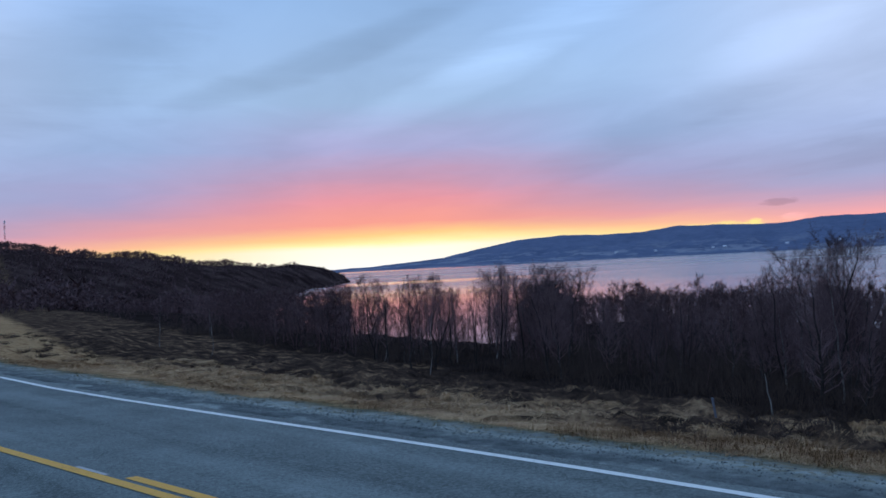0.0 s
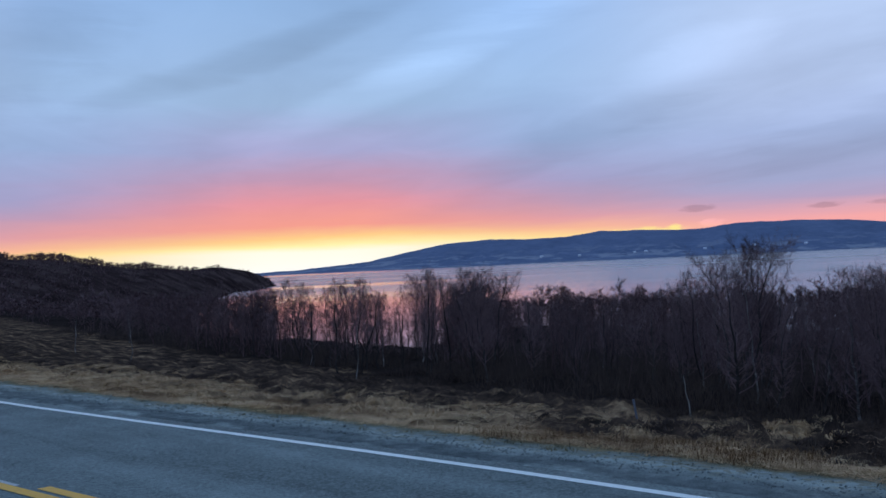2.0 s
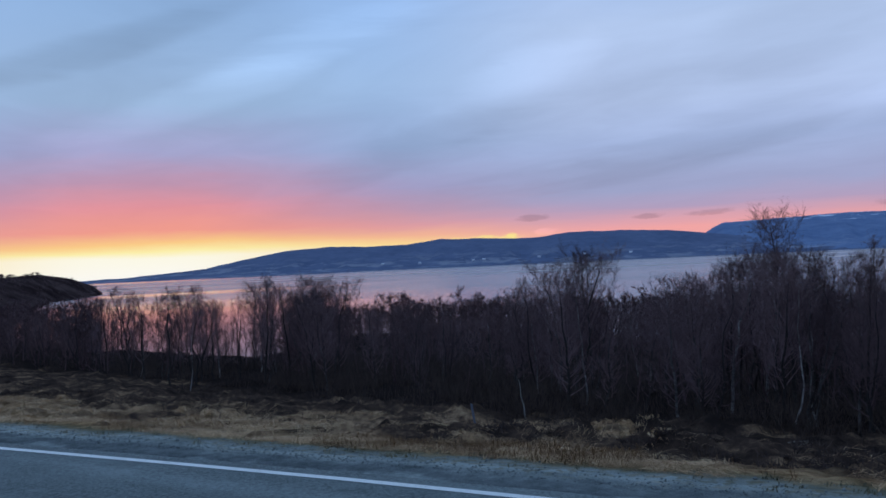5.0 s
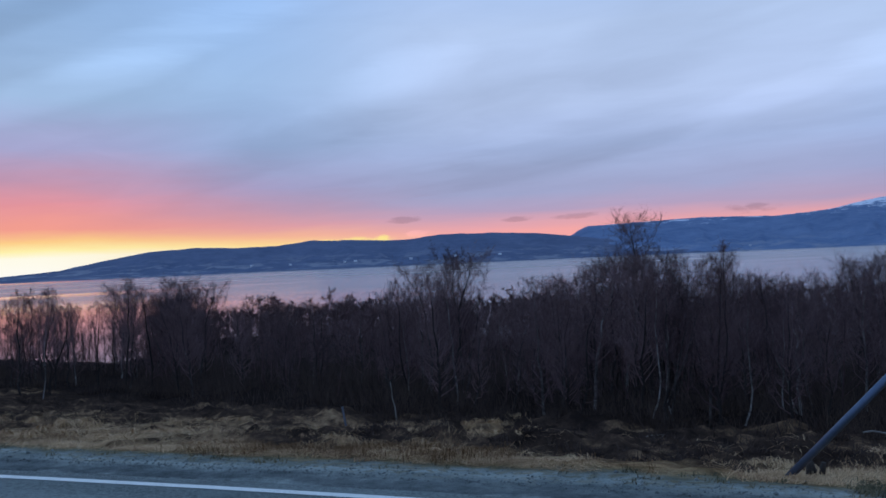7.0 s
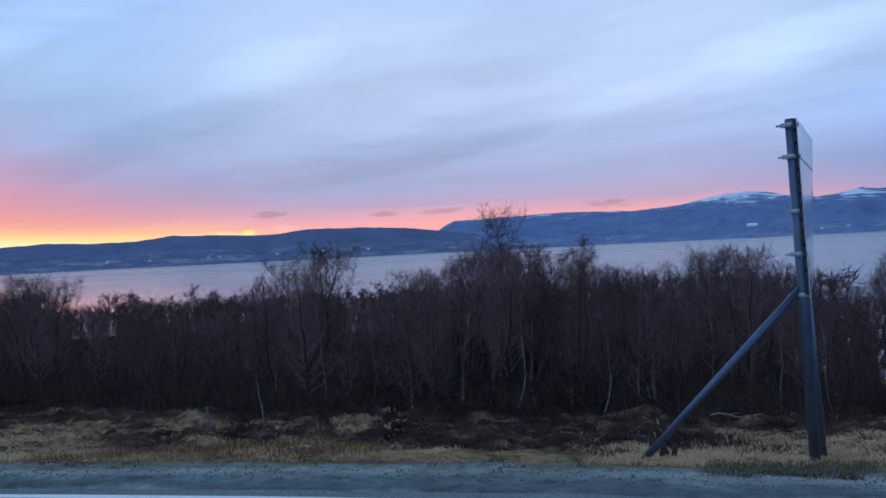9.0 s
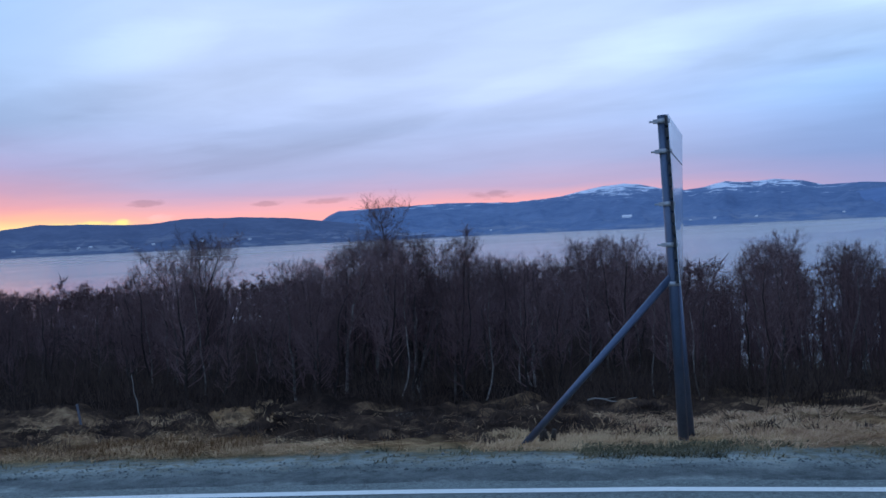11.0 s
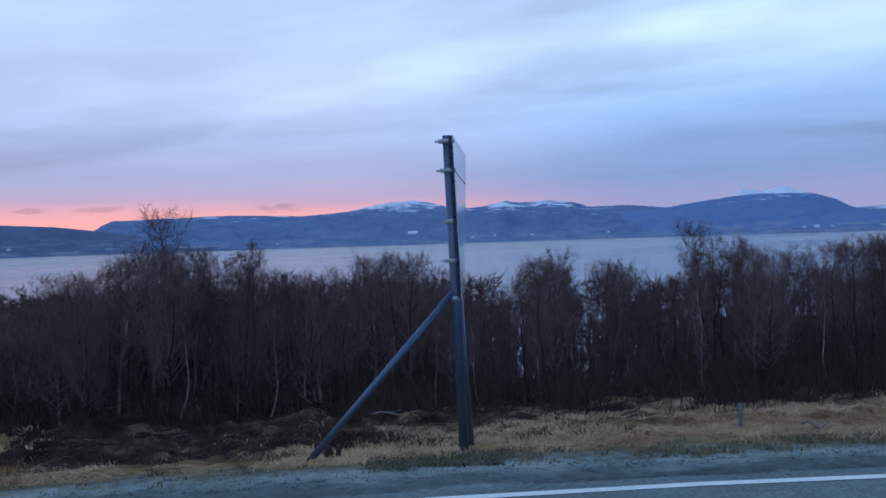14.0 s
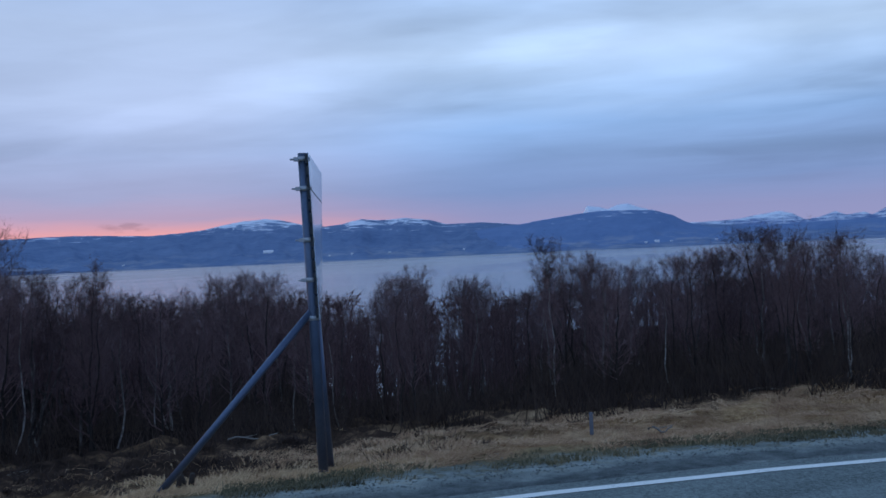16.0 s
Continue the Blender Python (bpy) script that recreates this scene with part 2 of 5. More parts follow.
    wet = N.math("MULTIPLY", N.rng(wj, 0.25, 0.50, smooth=True), N.rng(wj, 1.2, 0.6, smooth=True))
    gravel = N.mix(N.math("MULTIPLY", wet, 0.72), gravel, N.ramp(fine, [(0.35, (0.045, 0.054, 0.056)), (0.65, (0.13, 0.145, 0.145))]))
    rust = N.math("MULTIPLY", N.rng(N.noise(p, 1.7, 5, 0.75), 0.49, 0.58), 0.5)
    straw = N.mix(rust, straw, N.ramp(fine, [(0.36, (0.09, 0.040, 0.022)), (0.62, (0.36, 0.185, 0.092))]))
    sparse = N.math("MULTIPLY", N.rng(mid, 0.46, 0.58), N.rng(wj, 0.9, 1.4))
    gravel = N.mix(N.math("MULTIPLY", sparse, 0.7), gravel, green)
    c = N.mix(N.rng(wj, 1.4, 2.0), gravel, green)
    c = N.mix(N.rng(wj, 1.8, 2.5), c, straw)
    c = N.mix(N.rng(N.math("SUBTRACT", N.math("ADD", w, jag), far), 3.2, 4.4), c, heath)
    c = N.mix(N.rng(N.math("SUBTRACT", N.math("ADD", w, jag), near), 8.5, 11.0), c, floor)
    N.wire(c, bsdf.inputs["Base Color"])
    bump(N, bsdf, N.math("ADD", N.math("MULTIPLY", grit, 0.5), mid), 0.9, 0.06)


def build_water(N, bsdf):
    p = place(N)
    x, y, z = N.split(p)
    q = N.join(x, N.math("MULTIPLY", y, 1.0), 0.0)
    h = N.math("ADD", N.noise(q, 0.9, 3, 0.6), N.math("MULTIPLY", N.noise(q, 0.12, 3, 0.5), 2.0))
    bsdf.inputs["Base Color"].default_value = (0.035, 0.060, 0.095, 1)
    bsdf.inputs["IOR"].default_value = 1.60
    calm = N.noise(N.join(N.math("MULTIPLY", x, 0.25), y, 5.0), 0.006, 4, 0.55)
    slick = N.noise(N.join(N.math("MULTIPLY", x, 0.3), y, 9.0), 0.02, 3, 0.5)
    # in the lee of the headland the water lies still, with streaks of wind farther out
    lee = N.math("MULTIPLY", N.rng(N.math("ADD", y, N.math("MULTIPLY_ADD", slick, 240, -120)), 560, 360), N.rng(x, 175, 40))
    lee = N.math("MAXIMUM", lee, N.math("MULTIPLY", N.math("MULTIPLY", N.rng(y, 600, 650), N.rng(y, 760, 710)), N.rng(x, 160, 20, 0.0, 0.8)))
    lee = N.math("MAXIMUM", lee, N.math("MULTIPLY", N.rng(y, 1900, 2300), N.rng(x, 700, 200, 0.0, 0.6)))
    wind = N.math("ADD", N.rng(y, 150, 900, 0.14, 0.24), N.rng(calm, 0.35, 0.65, -0.05, 0.06))
    still = N.math("SUBTRACT", 1.0, N.math("MULTIPLY", lee, N.rng(y, 480, 220, 0.70, 0.90)))
    N.wire(N.math("MULTIPLY", wind, still), bsdf.inputs["Roughness"])
    b = N.add("ShaderNodeBump")
    b.inputs["Strength"].default_value, b.inputs["Distance"].default_value = 0.35, 0.30
    N.wire(N.math("MULTIPLY", h, still), b.inputs["Height"])
    # of the low swell mostly the flanks towards the near shore are seen
    N.wire(N.join(-0.002, -0.013, 1.0), b.inputs["Normal"])
    N.wire(b.outputs[0], bsdf.inputs["Normal"])


def build_slope(low, high, snow_from, snow_to, patch):
    """Wooded fjord side with pale fields low down and old snow high up; low and high include the blue of distance haze.
    """
    def build(N, bsdf):
        p = place(N)
        x, y, z = N.split(p)
        big = N.noise(p, 0.006, 6, 0.6)
        mid = N.noise(p, 0.03, 4, 0.6)
        c = N.ramp(N.math("ADD", N.math("MULTIPLY", big, 0.6), N.math("MULTIPLY", mid, 0.4)), [(0.35, low), (0.65, high)])
        field = N.noise(N.join(x, y, N.math("MULTIPLY", z, 6.0)), 0.008, 4, 0.7)
        f = N.math("MULTIPLY", N.rng(field, 0.51, 0.58), N.rng(z, 48, 4))
        c = N.mix(N.math("MULTIPLY", f, patch), c, (0.42, 0.42, 0.44))
        drift = N.math("ADD", z, N.math("MULTIPLY_ADD", N.noise(N.join(N.math("MULTIPLY", x, 0.5), N.math("MULTIPLY", y, 0.5), N.math("MULTIPLY", z, 5.0)), 0.016, 7, 0.78), 420, -210))
        c = N.mix(N.rng(drift, snow_from, snow_to), c, (0.84, 0.87, 0.93))
        N.wire(c, bsdf.inputs["Base Color"])
        bump(N, bsdf, mid, 0.5, 8.0)
    return build


def build_bark(N, bsdf):
    p = place(N)
    x, y, z = N.split(p)
    info = N.add("ShaderNodeObjectInfo").outputs["Random"]
    band = N.noise(N.join(x, y, N.math("MULTIPLY", z, 5.0)), 9.0, 4, 0.65)
    patch = N.noise(p, 2.2, 3, 0.6)
    f = N.math("ADD", N.math("ADD", N.math("MULTIPLY", band, 0.5), N.math("MULTIPLY", patch, 0.5)), N.math("MULTIPLY_ADD", info, 0.42, -0.35))
    N.wire(N.ramp(f, [(0.37, (0.038, 0.030, 0.026)), (0.51, (0.105, 0.087, 0.077)), (0.65, (0.36, 0.325, 0.295))]), bsdf.inputs["Base Color"])
    bump(N, bsdf, band, 0.5, 0.01)


def build_twig(N, bsdf):
    info = N.add("ShaderNodeObjectInfo").outputs["Random"]
    f = N.math("ADD", N.math("MULTIPLY", N.noise(place(N), 1.2, 3, 0.6), 0.6), N.math("MULTIPLY", info, 0.4))
    N.wire(N.ramp(f, [(0.25, (0.078, 0.047, 0.047)), (0.75, (0.235, 0.145, 0.140))]), bsdf.inputs["Base Color"])


def islands(c0, c1, c2):
    def build(N, bsdf):
        g = N.add("ShaderNodeNewGeometry")
        f = N.math("ADD", N.math("MULTIPLY", g.outputs["Random Per Island"], 0.28), N.math("MULTIPLY", N.noise(g.outputs["Position"], 1.8, 5, 0.65), 0.72))
        N.wire(N.ramp(f, [(0.25, c0), (0.5, c1), (0.78, c2)]), bsdf.inputs["Base Color"])
    return build


M_ASPHALT = material("asphalt", build_asphalt, 0.9, spec=0.22)
M_WHITE = material("white_road_paint", build_paint((0.90, 0.90, 0.80)), 0.7)
M_YELLOW = material("yellow_road_paint", build_paint((0.86, 0.43, 0.055)), 0.7)
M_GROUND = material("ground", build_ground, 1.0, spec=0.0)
M_WATER = material("water", build_water, 0.1)
M_BARK = material("birch_bark", build_bark, 0.85, spec=0.2)
def build_pale_bark(N, bsdf):
    p = place(N)
    x, y, z = N.split(p)
    band = N.noise(N.join(x, y, N.math("MULTIPLY", z, 4.0)), 7.0, 4, 0.65)
    patch = N.noise(p, 1.6, 3, 0.6)
    f = N.math("ADD", N.math("MULTIPLY", band, 0.5), N.math("MULTIPLY", patch, 0.5))
    N.wire(N.ramp(f, [(0.38, (0.05, 0.042, 0.036)), (0.48, (0.16, 0.14, 0.125)), (0.62, (0.44, 0.40, 0.365))]), bsdf.inputs["Base Color"])
    bump(N, bsdf, band, 0.5, 0.01)


M_PALE = material("pale_birch_bark", build_pale_bark, 0.8, spec=0.2)
M_TWIG = material("birch_twig", build_twig, 0.8, spec=0.2)
M_WOODS = material("bare_woods", islands((0.048, 0.028, 0.028), (0.122, 0.072, 0.070), (0.22, 0.134, 0.127)), 0.9, spec=0.1)
M_STRAW = material("bleached_grass", islands((0.17, 0.082, 0.042), (0.56, 0.34, 0.165), (0.85, 0.60, 0.34)), 0.85, spec=0.15)
M_MAT = material("matted_grass", speckled((0.05, 0.030, 0.019), (0.40, 0.245, 0.125), 3.5, 60.0, 0.5, 0.02), 0.95, spec=0.1)
M_TAWNY = material("tawny_grass", islands((0.16, 0.070, 0.038), (0.50, 0.285, 0.145), (0.86, 0.60, 0.35)), 0.85, spec=0.15)
M_GREEN = material("verge_grass", islands((0.05, 0.050, 0.028), (0.125, 0.108, 0.058), (0.31, 0.235, 0.13)), 0.85, spec=0.15)
M_STONE = material("gravel_stone", islands((0.10, 0.115, 0.11), (0.20, 0.22, 0.205), (0.34, 0.36, 0.33)), 0.9, spec=0.2)
M_HEATH = material("dwarf_shrub", islands((0.025, 0.017, 0.015), (0.062, 0.040, 0.031), (0.115, 0.077, 0.054)), 0.9, spec=0.1)
M_RUST = material("withered_stalks", islands((0.13, 0.065, 0.03), (0.24, 0.13, 0.06), (0.36, 0.22, 0.11)), 0.9, spec=0.1)
# aerial haze is painted into these far slopes as blue base colours
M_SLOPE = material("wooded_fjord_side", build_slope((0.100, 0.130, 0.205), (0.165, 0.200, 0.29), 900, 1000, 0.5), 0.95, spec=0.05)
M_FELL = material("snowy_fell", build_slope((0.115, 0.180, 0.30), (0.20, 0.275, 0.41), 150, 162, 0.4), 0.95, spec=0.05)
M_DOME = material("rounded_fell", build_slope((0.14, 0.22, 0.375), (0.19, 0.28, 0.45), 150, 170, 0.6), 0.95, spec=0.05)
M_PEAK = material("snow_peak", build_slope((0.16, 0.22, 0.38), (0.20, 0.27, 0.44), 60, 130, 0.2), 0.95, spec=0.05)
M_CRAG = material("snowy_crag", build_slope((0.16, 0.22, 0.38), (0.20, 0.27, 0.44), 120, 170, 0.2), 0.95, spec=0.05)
M_STEEL = material("galvanised_steel", speckled((0.070, 0.100, 0.155), (0.125, 0.165, 0.24), 3.0, 40.0, 0.08, 0.003), 0.40, 0.55)
M_CLAMP = material("clamp_aluminium", speckled((0.34, 0.36, 0.38), (0.48, 0.50, 0.52), 6.0, 60.0, 0.1, 0.002), 0.5, 0.5)
M_SIGN = material("sign_face", speckled((0.46, 0.52, 0.58), (0.58, 0.64, 0.70), 1.2, 30.0, 0.02, 0.001), 0.10)
M_SIGN_EDGE = material("sign_edge", speckled((0.02, 0.022, 0.026), (0.05, 0.052, 0.058), 8.0, 60.0, 0.1, 0.002), 0.6)
M_MARKER = material("marker_plastic", speckled((0.13, 0.145, 0.18), (0.21, 0.225, 0.26), 5.0, 60.0, 0.1, 0.002), 0.6)
M_WOOD = material("weathered_wood", speckled((0.16, 0.14, 0.12), (0.36, 0.33, 0.29), 7.0, 60.0, 0.4, 0.01), 0.9)
M_STUMP = material("dark_stump", speckled((0.03, 0.022, 0.018), (0.08, 0.06, 0.045), 9.0, 60.0, 0.4, 0.01), 0.9)
M_HOUSE = material("white_hall", speckled((0.84, 0.86, 0.88), (0.94, 0.95, 0.96), 0.1, 2.0, 0.1, 0.02), 0.6)
M_ROOF = material("grey_roof", speckled((0.10, 0.11, 0.13), (0.2, 0.21, 0.23), 0.2, 2.0, 0.1, 0.02), 0.7)


# ---------------------------------------------------------------- mesh helpers
def ramp_of(table):
    xs, ys = [q[0] for q in table], [q[1] for q in table]
    return lambda v: np.interp(v, xs, ys)


def smooth01(v):
    v = np.clip(v, 0, 1)
    return v * v * (3 - 2 * v)


def lattice(x, y, seed):
    i, j = np.floor(x), np.floor(y)
    fx, fy = x - i, y - j
    fx, fy = fx * fx * (3 - 2 * fx), fy * fy * (3 - 2 * fy)

    def h(a, b):
        v = np.sin(a * 127.1 + b * 311.7 + seed * 74.7) * 43758.5453
        return v - np.floor(v)
    return (h(i, j) * (1 - fx) + h(i + 1, j) * fx) * (1 - fy) + (h(i, j + 1) * (1 - fx) + h(i + 1, j + 1) * fx) * fy


def fractal(x, y, seed, octaves=4):
    """Value noise about zero, -1 to 1."""
    total, amp, norm = 0.0, 1.0, 0.0
    for o in range(octaves):
        total = total + amp * (lattice(x * 2 ** o, y * 2 ** o, seed + o) * 2 - 1)
        norm += amp
        amp *= 0.5
    return total / norm


def sheet(name, X, Y, Z, mat, smooth=True):
    """A grid of rows and columns as one mesh object."""
    r, c = X.shape
    me = bpy.data.meshes.new(name)
    idx = np.arange(r * c).reshape(r, c)
    quads = np.stack([idx[:-1, :-1], idx[:-1, 1:], idx[1:, 1:], idx[1:, :-1]], -1).reshape(-1, 4)
    me.from_pydata(np.stack([X, Y, Z], -1).reshape(-1, 3).tolist(), [], quads.tolist())
    me.materials.append(mat)
    if smooth:
        me.polygons.foreach_set("use_smooth", [True] * len(me.polygons))
    me.update()
    return new(name, me)


def fast_mesh(name, verts, tris, mat):
    """A mesh of triangles from arrays."""
    me = bpy.data.meshes.new(name)
    nv, nt = len(verts), len(tris)
    me.vertices.add(nv)
    me.vertices.foreach_set("co", np.asarray(verts, dtype=np.float32).ravel())
    me.loops.add(nt * 3)
    me.loops.foreach_set("vertex_index", np.asarray(tris, dtype=np.int32).ravel())
    me.polygons.add(nt)
    me.polygons.foreach_set("loop_start", np.arange(0, nt * 3, 3, dtype=np.int32))
    me.update(calc_edges=True)
    me.materials.append(mat)
    return me


def part(name, bm, mat, parent, label=""):
    me = bpy.data.meshes.new(name)
    bm.to_mesh(me)
    bm.free()
    me.materials.append(mat)
    ob = new(name, me)
    ob.parent = parent
    return tagged(ob, label) if label else ob


def box(sx, sy, sz, m=None, bevel=0.0):
    bm = bmesh.new()
    bmesh.ops.create_cube(bm, size=1, matrix=Matrix.Diagonal((sx, sy, sz, 1)))
    if bevel:
        bmesh.ops.bevel(bm, geom=bm.edges[:], offset=bevel, segments=2, affect="EDGES")
    if m is not None:
        bm.transform(m)
    return bm


def tube(points, radii, sides=10, cap=True):
    """A bmesh pipe along points."""
    bm = bmesh.new()
    rings = []
    for i, p in enumerate(points):
        p = Vector(p)
        d = (Vector(points[min(i + 1, len(points) - 1)]) - Vector(points[max(i - 1, 0)])).normalized()
        a = d.orthogonal().normalized()
        b = d.cross(a)
        rings.append([bm.verts.new(p + (a * math.cos(t) + b * math.sin(t)) * radii[i]) for t in (2 * math.pi * k / sides for k in range(sides))])
    for r, q in zip(rings, rings[1:]):
        for k in range(sides):
            bm.faces.new((r[k], r[(k + 1) % sides], q[(k + 1) % sides], q[k])).smooth = True
    if cap:
        bm.faces.new(rings[0][::-1])
        bm.faces.new(rings[-1])
    bmesh.ops.recalc_face_normals(bm, faces=bm.faces[:])
    return bm


def polar(az, r):
    a = np.radians(az)
    return np.sin(a) * r, np.cos(a) * r


# ---------------------------------------------------------------- land form
ROAD_BEND = ramp_of([(-160, 1.73), (-20, 5.928), (-17, 5.877), (-14, 5.961), (-11, 6.123), (-9, 6.247), (-7, 6.365), (-5, 6.461), (-3, 6.519), (-1, 6.525), (1, 6.462), (3, 6.316), (5, 6.072), (7, 5.714), (9, 5.228), (14, 4.63), (30, 2.43), (160, -16.77)])


def white_n(s):
    """Distance across from the camera to the far edge line, at s along the road."""
    return ROAD_BEND(s)


LAND = ramp_of([(-60, -0.4), (-9, -0.5), (-7.2, -0.25), (-6.6, -0.06), (-6, -0.04), (-3.05, 0.08), (0, -0.04), (0.35, -0.05), (0.8, -0.06), (1.5, -0.13), (2.5, -0.24), (4, -0.52), (6, -0.9),
                (9, -1.25), (14, -1.8), (25, -2.9), (45, -4.6), (80, -8.0), (112, -12.2), (150, -13.6), (400, -16)])
KNOLL = ramp_of([(14, -1.8), (25, -2.7), (45, -4.1), (70, -5.7), (90, -7.8), (112, -12.2), (150, -13.6), (400, -16)])
HOLLOW = ramp_of([(10, -1.35), (14, -2.1), (25, -3.6), (45, -6.6), (72, -12.2), (100, -13.8), (400, -16)])
TREE_N = ramp_of([(-131, 44), (-69, 32), (-32, 25), (-17, 20.3), (-8, 17), (0, 15.3), (4, 13.4), (8, 11.6), (10, 10.0), (20, 9.0)])
CREST_EL = ramp_of([(-60, 3.2), (-45, 3.0), (-35, 2.6), (-27.4, 2.22), (-25.6, 2.12), (-23.6, 1.5), (-21.1, 1.5), (-19.1, 1.3), (-16.8, 0.92), (-14.8, 0.62),
                    (-13.9, 0.66), (-11.8, 0.38), (-9.9, 0.5), (-8.1, 0.18), (-6.8, -0.35), (-6.2, -0.95), (-5.6, -1.3)])
CREST_R = ramp_of([(-60, 260), (-45, 300), (-27, 430), (-14, 640), (-6, 860)])


SHELF_END = ramp_of([(60, -15.5), (300, -9.8), (600, -7.8), (860, -6.6)])
HILL_WIDE = ramp_of([(-60, 0.45), (-27, 0.42), (-18, 0.34), (-12, 0.22), (-8, 0.10), (-5.6, 0.05)])


def climb(s):
    """The road and its verge rise gently to the left."""
    return np.clip(-s - 38, 0, 120) * 0.022


def land(X, Y, detail=True):
    X, Y = np.asarray(X, float), np.asarray(Y, float)
    s, n = X * U.x + Y * U.y, X * V.x + Y * V.y
    w = n - white_n(s)
    az = np.degrees(np.arctan2(X, Y))
    z = LAND(w)
    dense = smooth01((az - 5) / 5) * (1 - smooth01((az - 53) / 4)) + smooth01((az - 68) / 4) * (1 - smooth01((az - 112) / 8))
    z = z + np.where(w > 14, (KNOLL(w) - z) * dense, 0)
    open_ = smooth01((az - 54) / 4) * (1 - smooth01((az - 68) / 4))
    z = z + np.where(w > 10, (HOLLOW(w) - z) * open_, 0)
    bay = smooth01((az + 12) / 5) * (1 - smooth01((az - 5) / 4))
    z = z - bay * 2.6 * smooth01((w - 40) / 50)
    z = z + climb(s) * (1 - smooth01((w - 25) / 40))
    rise = smooth01((s - 1) / 11) * smooth01((w - 1.2) / 3) * (1 - smooth01((w - 9) / 14))
    z = z + rise * np.minimum(0.75, -z * 0.62)
    r = np.hypot(X, Y)
    z = z + 1.5 * fractal(X * 0.07, Y * 0.07, 77, 3) * smooth01((w - 30) / 25) * (1 - smooth01((r - 160) / 60))
    # wooded headland on the left
    zone = (az < -5.6) & (az > -110)
    R = CREST_R(az)
    top = EYE - 0.6 + R * np.tan(np.radians(CREST_EL(az)))
    u = (r - R) / (HILL_WIDE(az) * R)
    hill = -15 + (top + 15) * np.exp(-u * u)
    shelf = -15 + 6.0 * smooth01((SHELF_END(r) - az) / 3.0)
    hill = np.maximum(hill, np.where(r < R, shelf, -99))
    hill = np.where(zone & (r > 60), hill, -99)
    shore_left = np.where(az < -8, np.clip((-8 - az) / 20, 0, 1), 0)
    z = np.where(w > 20, z + shore_left * np.clip((w - 20) / 25, 0, 1) * np.clip(-1.5 - z, 0, 9) * 0.8, z)
    z = np.maximum(z, hill)
    if detail:
        rough = smooth01((w - 1.7) / 1.5) * np.clip(70 / r, 0, 1) ** 1.5
        tuss = 0.35 + 0.65 * smooth01((w - 2.8) / 2.0) * (1 - 0.75 * smooth01((s - 1) / 5))
        z = z + rough * (tuss * (0.26 * fractal(X * 0.8, Y * 0.8, 3) + 0.27 * np.abs(fractal(X * 1.6, Y * 1.6, 9, 3)) + 0.10 * fractal(X * 4.2, Y * 4.2, 13, 2)) + 0.05 * fractal(X * 0.25, Y * 0.25, 5))
        z = z + smooth01((w - 0.45) / 0.6) * 0.015 * fractal(X * 6, Y * 6, 2, 2)
    return z


az_fine = np.concatenate([np.arange(-180, -50, 3.0), np.arange(-50, 110, 0.42), np.arange(110, 179.5, 3.0), [180.0]])
radii = np.concatenate([[0.01, 1, 2, 3, 4], np.arange(4.6, 26, 0.14), 26 * 1.035 ** np.arange(0, 120)])
radii = np.append(radii[radii < 1600], [1600, 2400, 4700])
A, R = np.meshgrid(az_fine, radii)
GX, GY = polar(A, R)
GZ = land(GX, GY)
gs, gn = GX * U.x + GY * U.y, GX * V.x + GY * V.y
gw = gn - white_n(gs)
GZ = np.where((gw < 0.40) & (gw > -6.9), GZ - 0.10, GZ)   # bed under the asphalt
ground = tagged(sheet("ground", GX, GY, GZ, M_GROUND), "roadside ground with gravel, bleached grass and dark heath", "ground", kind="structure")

# the fjord
ring = np.concatenate([np.arange(-180, 180.1, 2.0)])
A, R = np.meshgrid(ring, np.array([60, 120, 300, 800, 2000, 4900.0]))
wx, wy = polar(A, R)
water = tagged(sheet("water", wx, wy, np.full_like(wx, WATER_Z), M_WATER), "calm fjord water reflecting the evening sky", "water", kind="structure")

# ---------------------------------------------------------------- road
ss = np.concatenate([np.arange(-160, -30, 2.0), np.arange(-30, 30, 0.5), np.arange(30, 161, 2.0)])


def ribbon(name, offsets, lift, mat, sa=None, dz=None):
    q = ss if sa is None else sa
    S, O = np.meshgrid(q, np.array(offsets))
    N_ = white_n(S) + O
    X, Y = S * U.x + N_ * V.x, S * U.y + N_ * V.y
    Z = np.interp(O, [-6.6, -3.05, 0.38], [-0.05, 0.12, -0.012]) + lift + climb(S)
    if dz is not None:
        Z = Z + dz(S, O)
    return sheet(name, X, Y, Z, mat)


road = tagged(ribbon("road", np.concatenate([[-6.85, -6.84], np.linspace(-6.8, 0.28, 40), [0.36, 0.44]]), 0, M_ASPHALT,
                     dz=lambda S, O: np.where((O > 0.40) | (O < -6.845), -0.09, 0) + np.where(np.abs(O - 0.36) < 0.01, -0.02 + 0.02 * fractal(S * 1.7, O, 4, 2), 0)),
              "grey worn asphalt of a two-lane road", "road", kind="structure")
edge_line = tagged(ribbon("edge_line", [-0.06, 0.06], 0.005, M_WHITE), "white painted road edge line", "road marking", kind="structure")
ribbon("edge_line", [-6.32, -6.2], 0.005, M_WHITE)
tagged(bpy.data.objects["edge_line.001"], "white painted road edge line", "road marking", kind="structure")
centre_line = tagged(ribbon("centre_line", [-3.09, -2.97], 0.005, M_YELLOW), "solid yellow painted centre line", "road marking", kind="structure")
M_WORN = material("worn_paint", build_paint((0.50, 0.50, 0.46)), 0.8)
tagged(ribbon("worn_paint", [-2.965, -2.915], 0.004, M_WORN, np.linspace(-8.95, -8.3, 6)), "worn pale remnant of old road paint", "road marking", kind="structure")
